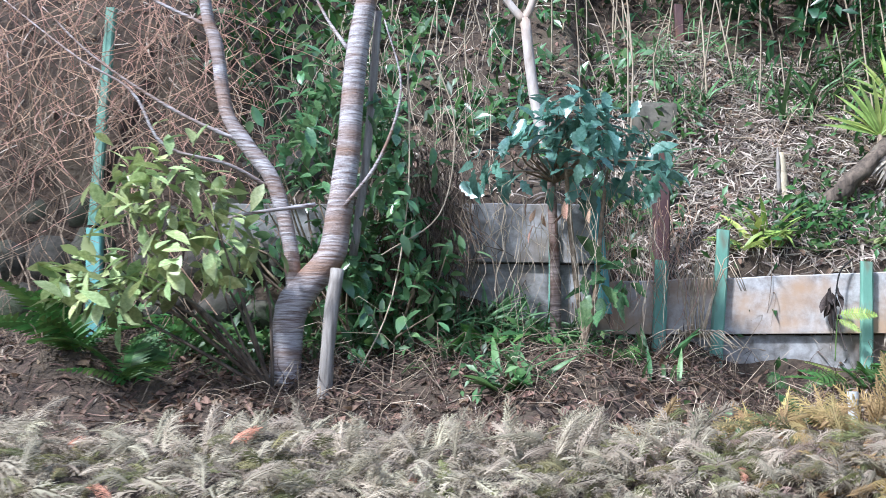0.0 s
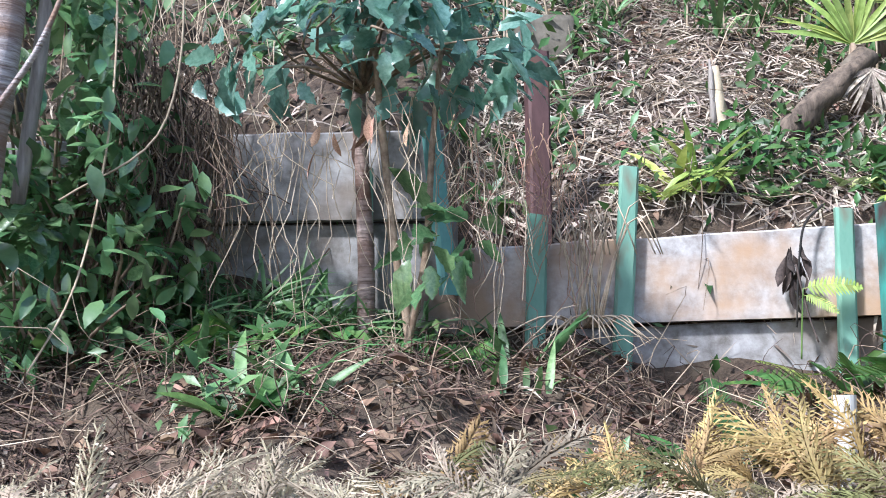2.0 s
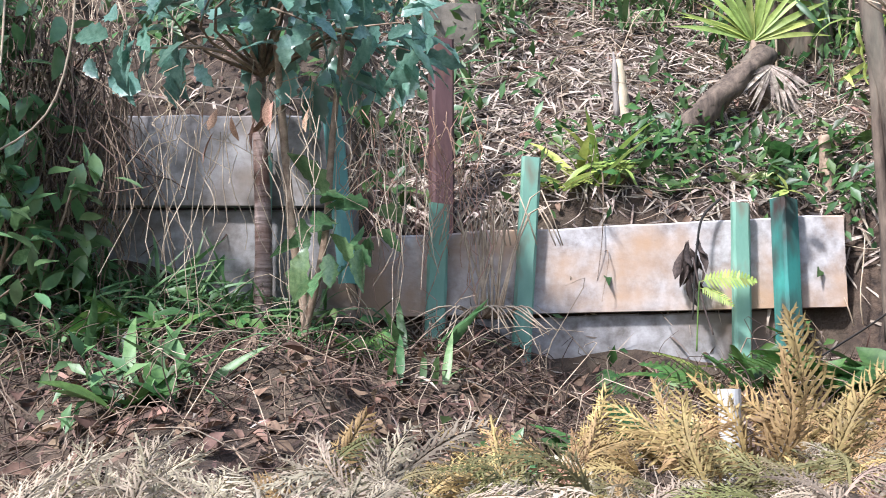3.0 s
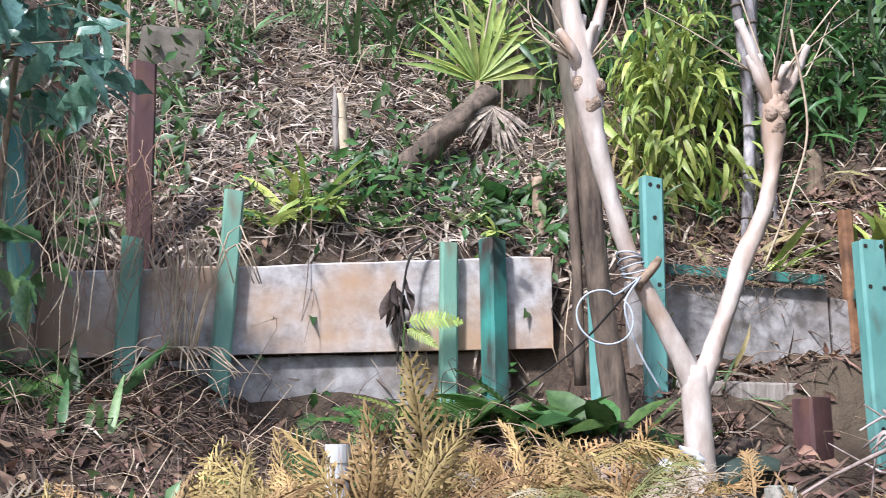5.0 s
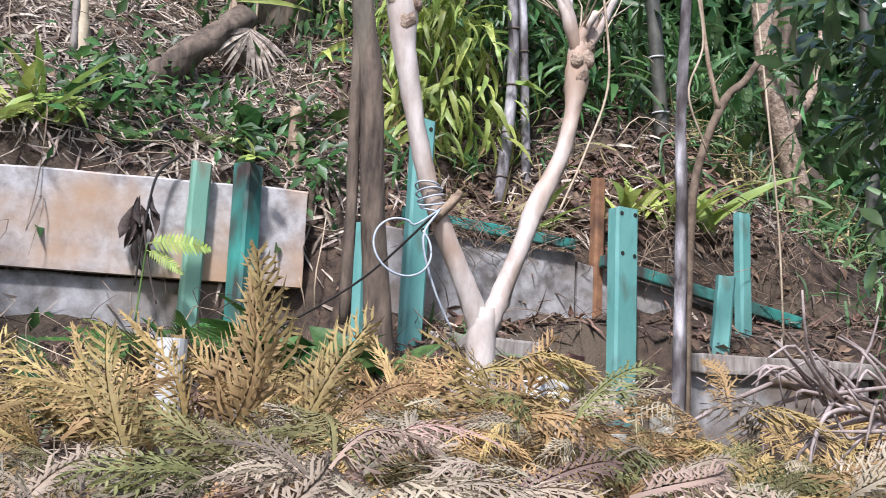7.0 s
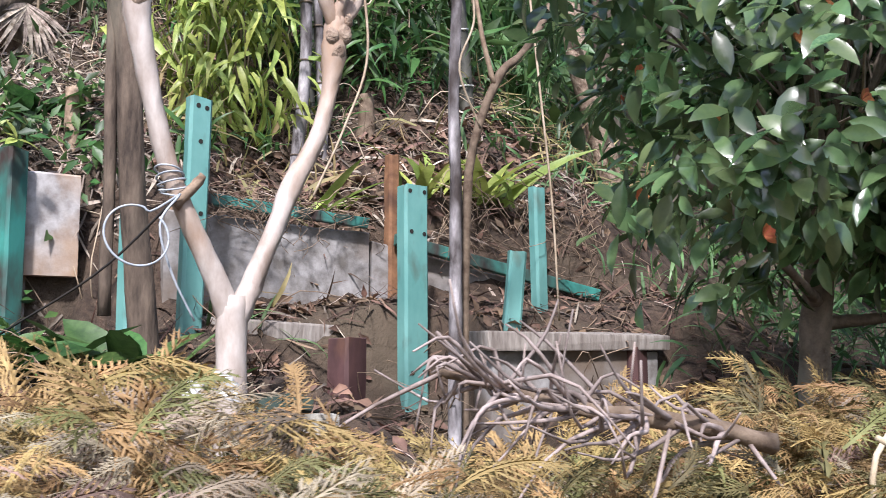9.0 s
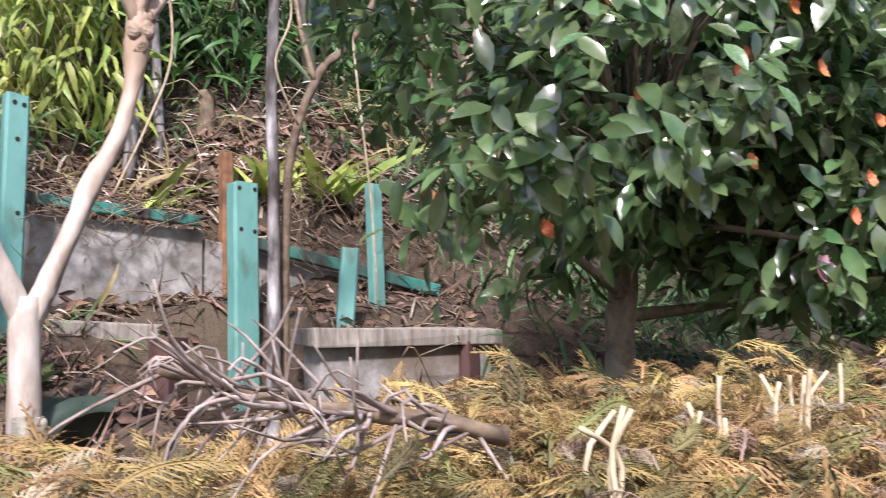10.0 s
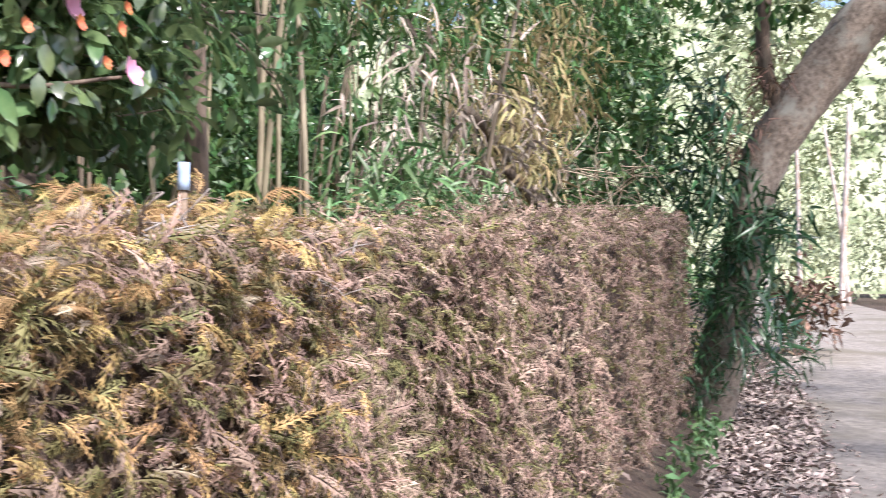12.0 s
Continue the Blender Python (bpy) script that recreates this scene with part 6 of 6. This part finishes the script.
for _ in range(85):
    bamboo(rng.uniform(5.6, 13.5), rng.uniform(3.5, 7.5), rng.uniform(3.0, 5.5), rng.uniform(0.008, 0.018), rng.normal(size=2) * 0.35)
thicket("yellowing bamboo foliage of the grove", [((x, y, z), (1.0, 0.5, 0.7), 420) for x, y, z in ((9.5, 3.6, 3.3), (10.5, 3.6, 2.9), (11.3, 3.4, 3.6), (8.5, 4.2, 3.9), (12.0, 4.0, 2.6))], 0.2, LANCE, YELLOWLEAF, droop=0.8)
thicket("withered straw-coloured leaves of the grove", [((x, 3.5, z), (0.8, 0.4, 0.6), 130) for x, z in ((8.2, 2.7), (9.6, 2.7), (10.8, 2.5), (11.6, 3.0), (7.2, 2.6))], 0.19, LANCE, STRAW, droop=0.9)
thicket("green bamboo foliage of the grove", [((x, y, z), (1.1, 0.8, 0.7), 480) for x, y, z in ((6.5, 4.2, 3.4), (7.5, 3.9, 3.1), (8.6, 3.6, 3.9), (9.5, 5.0, 4.0), (11, 5, 4.2), (7.0, 5.5, 3.9), (12.3, 3.6, 4.4), (10.2, 3.2, 4.3))], 0.2, LANCE, MIDLEAF, droop=0.8)
thicket("bright green bamboo grass behind the hedge", [((8.6, 3.7, 3.3), (0.5, 0.3, 0.25), 160), ((6.2, 3.35, 1.95), (0.75, 0.3, 0.3), 420), ((7.3, 3.3, 2.0), (0.6, 0.3, 0.3), 260), ((5.2, 3.8, 1.6), (0.6, 0.4, 0.35), 260)], 0.17, LANCE, GRASS, droop=0.4)
thicket("dark woods behind the grove", [((x, 8.4 + 0.8 * math.sin(x * 2), z), (1.4, 0.8, 1.3), 900) for x in (4.2, 5.4, 6.7, 8, 9.3, 10.6, 12, 13.5, 15) for z in (2.2, 3.8, 5.4)], 0.3, TINY, DARKLEAF)
thicket("mid-green leaves within the grove", [((x, 5.8 + 0.5 * math.sin(x * 3), 2.6), (0.9, 0.6, 1.1), 800) for x in (4.4, 5.4, 6.4, 7.4, 8.4, 9.6, 11, 12.4)], 0.14, SMALL, MIDLEAF)
thicket("shaded leaves behind the canes", [((x, 7.0 + 0.3 * math.sin(x * 5), z), (0.9, 0.5, 0.9), 700) for x in (5, 6.2, 7.4, 8.6, 9.8, 11, 12.2, 13.6) for z in (1.9, 3.2, 4.6)], 0.2, TINY, EVERLEAF)
thicket("trees behind the leaning tree", [((x, y, z), (1.4, 1.0, 1.3), 1400) for x, y, z in ((15, 3.4, 3.4), (16.5, 3.6, 5.2), (14.5, 3.0, 5.6), (18, 4.2, 2.6), (20, 4.6, 5))], 0.15, TINY, MIDLEAF)
thicket("green undergrowth behind the camellia", [((3.9, 4.6, 1.75), (0.5, 0.4, 0.3), 260), ((4.4, 4.9, 2.2), (0.6, 0.5, 0.6), 380), ((4.0, 5.6, 2.6), (0.5, 0.4, 0.6), 300)], 0.13, LANCE, GRASS, droop=0.5)

# leaning tree's crown over the path, ivy and palm leaves at its foot
# unseen blobs at x 6 and 9 are added to shade the path
crown = thicket("leafy crown of the leaning tree over the path", [((12.0, 1.6, 4.6), (1.2, 0.8, 0.7), 700), ((11.4, -0.4, 5.4), (1.8, 1.4, 0.8), 900), ((12.6, 2.9, 3.6), (0.8, 0.7, 1.0), 500), ((9.0, 0.4, 6.0), (2.2, 1.8, 0.7), 800), ((6.0, -0.5, 6.2), (2.0, 1.8, 0.6), 600), ((12.4, 2.6, 2.6), (0.5, 0.5, 0.8), 350)], 0.16, SMALL, MIDLEAF)
thicket("brown dead leaves hung on the leaning tree", [((12.0, 1.8, 3.1), (0.35, 0.35, 0.5), 260), ((12.1, 1.55, 3.6), (0.3, 0.3, 0.35), 160)], 0.14, LANCE, DRYLEAF, droop=0.9)
thicket("dark palm leaves round the leaning tree", [((11.9, 1.62, 2.05), (0.35, 0.3, 0.35), 240), ((11.9, 1.75, 1.4), (0.35, 0.35, 0.5), 260), ((11.8, 2.1, 2.9), (0.35, 0.3, 0.7), 300)], 0.3, LANCE, DARKLEAF, droop=0.6)
thicket("dead brown brush past the leaning tree", [((20, 0.75, 1.1), (0.7, 0.5, 0.7), 500)], 0.2, SMALL, DRYLEAF)
thicket("dark ivy and ferns at the leaning tree's foot", [((12.1, 2.0, 1.5), (0.5, 0.4, 0.9), 1000), ((12.0, 2.4, 2.4), (0.5, 0.4, 0.6), 500), ((12.0, 2.25, 0.7), (0.5, 0.35, 0.5), 400), ((12.8, 1.5, 1.0), (0.4, 0.4, 0.5), 300)], 0.16, LANCE, DARKLEAF, droop=0.5)
thicket("low weeds along the hedge's foot", [((x, 2.45 - 0.05 * (x - 3), 0.12 + 0.022 * x), (0.5, 0.16, 0.1), 70) for x in (7, 8, 9, 9.8, 10.6, 11.4, 13, 15)], 0.1, SMALL, GRASS)

# leaf masses above the view, added to throw shade on the path
thicket("roadside trees shading the path behind the walker", [((x, y, z), (1.5, 1.2, 0.7), 520) for x, y, z in ((4.6, -2.2, 6.4), (6.6, -2.6, 6.0), (8.6, -2.4, 6.2), (10.6, -3.0, 6.6), (7.6, -0.9, 6.4), (12.5, -3.2, 6.8), (2.6, -3.0, 6.6))], 0.2, TINY, MIDLEAF)
thicket("trees filling the gap past the leaning tree", [((16, 5.0, 2.6), (1.8, 1.4, 2.4), 2200), ((19, 6, 4), (2.5, 1.6, 3), 2200), ((15, 4.2, 5), (1.8, 1.4, 1.6), 1600)], 0.17, TINY, MIDLEAF)
# the far leaves' pale colour holds the sunlit haze
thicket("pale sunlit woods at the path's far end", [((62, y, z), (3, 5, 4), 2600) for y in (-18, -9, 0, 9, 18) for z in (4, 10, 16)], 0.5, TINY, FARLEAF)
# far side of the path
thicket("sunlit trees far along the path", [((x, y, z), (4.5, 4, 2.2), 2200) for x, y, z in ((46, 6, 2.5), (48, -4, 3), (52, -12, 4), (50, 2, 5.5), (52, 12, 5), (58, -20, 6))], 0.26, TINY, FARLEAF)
thicket("sunlit shrubs along the path", [((24, 4.0, 1.2), (2.2, 1.2, 1.0), 500), ((30, 4.6, 1.4), (2.5, 1.2, 1.2), 500), ((38, 3.5, 1.6), (3, 1.4, 1.2), 500), ((19, 4.2, 1.4), (2.0, 1.2, 1.3), 500)], 0.3, TINY, MIDLEAF)
thicket("grassy verge along the path", [((x, 2.6, 0.5), (2.5, 0.8, 0.2), 260) for x in (18, 23, 28, 34, 40)], 0.2, LANCE, LIME)
for y, x, r, lean in ((-0.2, 40, 0.09, 0.2), (-1.3, 38, 0.11, -0.2), (-2.0, 43, 0.08, 0.9), (-3.1, 40, 0.12, -0.3), (0.8, 42, 0.08, 0.3), (-4.2, 44, 0.1, 0.4)):
    t = thing("pale_tree", (x, y, gz(x, y)), "slender pale sunlit tree trunk far along the path", "tree", "pale trees far along the path")
    limb(t, "trunk", [(x, y, gz(x, y) - 0.2), (x, y + lean * 0.3, 3), (x, y + lean, 7)], [r, r * 0.85, r * 0.6], PALE, 8, 0.04)
single("wooden_rail", *tube([(9.4, 3.8, 2.85), (10.8, 3.75, 2.6), (12.2, 3.7, 2.3)], [0.05, 0.05, 0.045], 7, None, 0.1), BARK, "dark fallen pole slanting among the canes", "pole")
single("wooden_rail", *tube([(9.9, 3.6, 2.45), (11.0, 3.55, 2.25), (12.0, 3.5, 2.1)], [0.04, 0.04, 0.035], 7, None, 0.1), BARK, "dark fallen pole slanting among the canes", "pole")
# dry brushwood at the hedge's end
sets = []
for _ in range(120):
    p = A([rng.uniform(10.8, 12.4), rng.uniform(2.7, 3.4), rng.uniform(1.6, 2.8)])
    q = p + A([rng.normal() * 0.35, -abs(rng.normal()) * 0.3, rng.normal() * 0.2])
    sets.append(tube([p, (p + q) / 2 + rng.normal(size=3) * 0.05, q], [0.006, 0.004, 0.002], 4, 5, cap=False))
single("brushwood", *join(*sets), VINE, "tangle of dry brushwood beside the leaning tree", "brushwood", kind="stuff")
# burls where the pollarded limbs were cut
for c, s in (((1.648, 4.47, 2.53), 0.036), ((1.63, 4.475, 2.585), 0.034), ((1.665, 4.46, 2.57), 0.024), ((2.125, 4.47, 2.5), 0.032), ((2.14, 4.465, 2.54), 0.03), ((2.11, 4.46, 2.53), 0.022), ((2.155, 4.47, 2.575), 0.02)):
    part("burl", *boulder(c, (s * 0.75, s * 0.7, s), c[0] * 90 + c[2] * 40), BURL, myrtle)
# distant hillside beyond the path, added to close sky gaps, haze in its colour
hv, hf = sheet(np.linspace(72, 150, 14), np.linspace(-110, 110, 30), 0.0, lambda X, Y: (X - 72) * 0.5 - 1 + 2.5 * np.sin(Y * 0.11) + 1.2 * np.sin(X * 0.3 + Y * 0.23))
single("backdrop", hv, hf, FARHILL, "added wooded hillside far beyond the path, coloured pale as in sunlit haze", "hillside", kind="structure")

# more blossoms on the camellia's outer shoots
for p in ((2.3, 3.7, 2.3), (2.36, 3.62, 2.42), (2.5, 3.5, 2.36), (2.46, 3.55, 2.0), (2.58, 3.42, 2.24), (2.75, 3.3, 2.12), (2.84, 3.25, 2.42), (3.08, 3.17, 2.32), (3.18, 3.14, 2.26), (2.66, 3.38, 2.4), (2.4, 3.6, 2.55), (3.24, 3.13, 2.14)):
    blossom(camellia, p, 0.024, ORANGE, 9, open_=0.6, label="faded orange blossom")
# broad-bladed tufts on the soil below the grey planks
for x, y, n, ln in ((-0.47, 5.32, 9, 0.3), (-0.38, 5.02, 10, 0.26), (-0.12, 4.76, 9, 0.32), (-0.8, 5.1, 8, 0.28), (-0.24, 5.36, 8, 0.28), (0.5, 5.2, 6, 0.24), (0.52, 4.95, 6, 0.2)):
    clump("grass_tuft", (x, y, gz(x, y) + 0.02), "bright strap-leaved grass tuft on soil", n, ln, GRASS, LANCE, rise=1.4, group=SG)
# long sprays left unclipped along the hedge's far edge
n = 44
x = np.sort(rng.uniform(-1.3, 3.5, n))
v = rng.uniform(0.55, 1.0, n)
loc = np.stack([x, hedge_front(x) + HEDGE_D * v, hedge_top(x) - 0.05], -1)
dr = np.stack([np.where(rng.random(n) < 0.5, -1, 1) * rng.uniform(0.2, 0.8, n), rng.normal(size=n) * 0.15 - 0.1, rng.uniform(0.5, 0.9, n)], -1)
M = frames(dr, A([0, -1.0, 0.4]) + rng.normal(size=(n, 3)) * 0.15, rng.uniform(0.11, 0.18, n))
for ms, sel in ((tan_m, x < 0.4), (gold_m, (x >= 0.4) & (v > 0.7)), (olive_m, (x >= 0.4) & (v <= 0.7))):
    pieces("frond", ms, M[sel], loc[sel], hedge)
M, loc = top_fronds(170, 1.7, 4.1, (0.08, 0.14), 0.035)
pieces("frond", gold_m, M, loc, hedge)
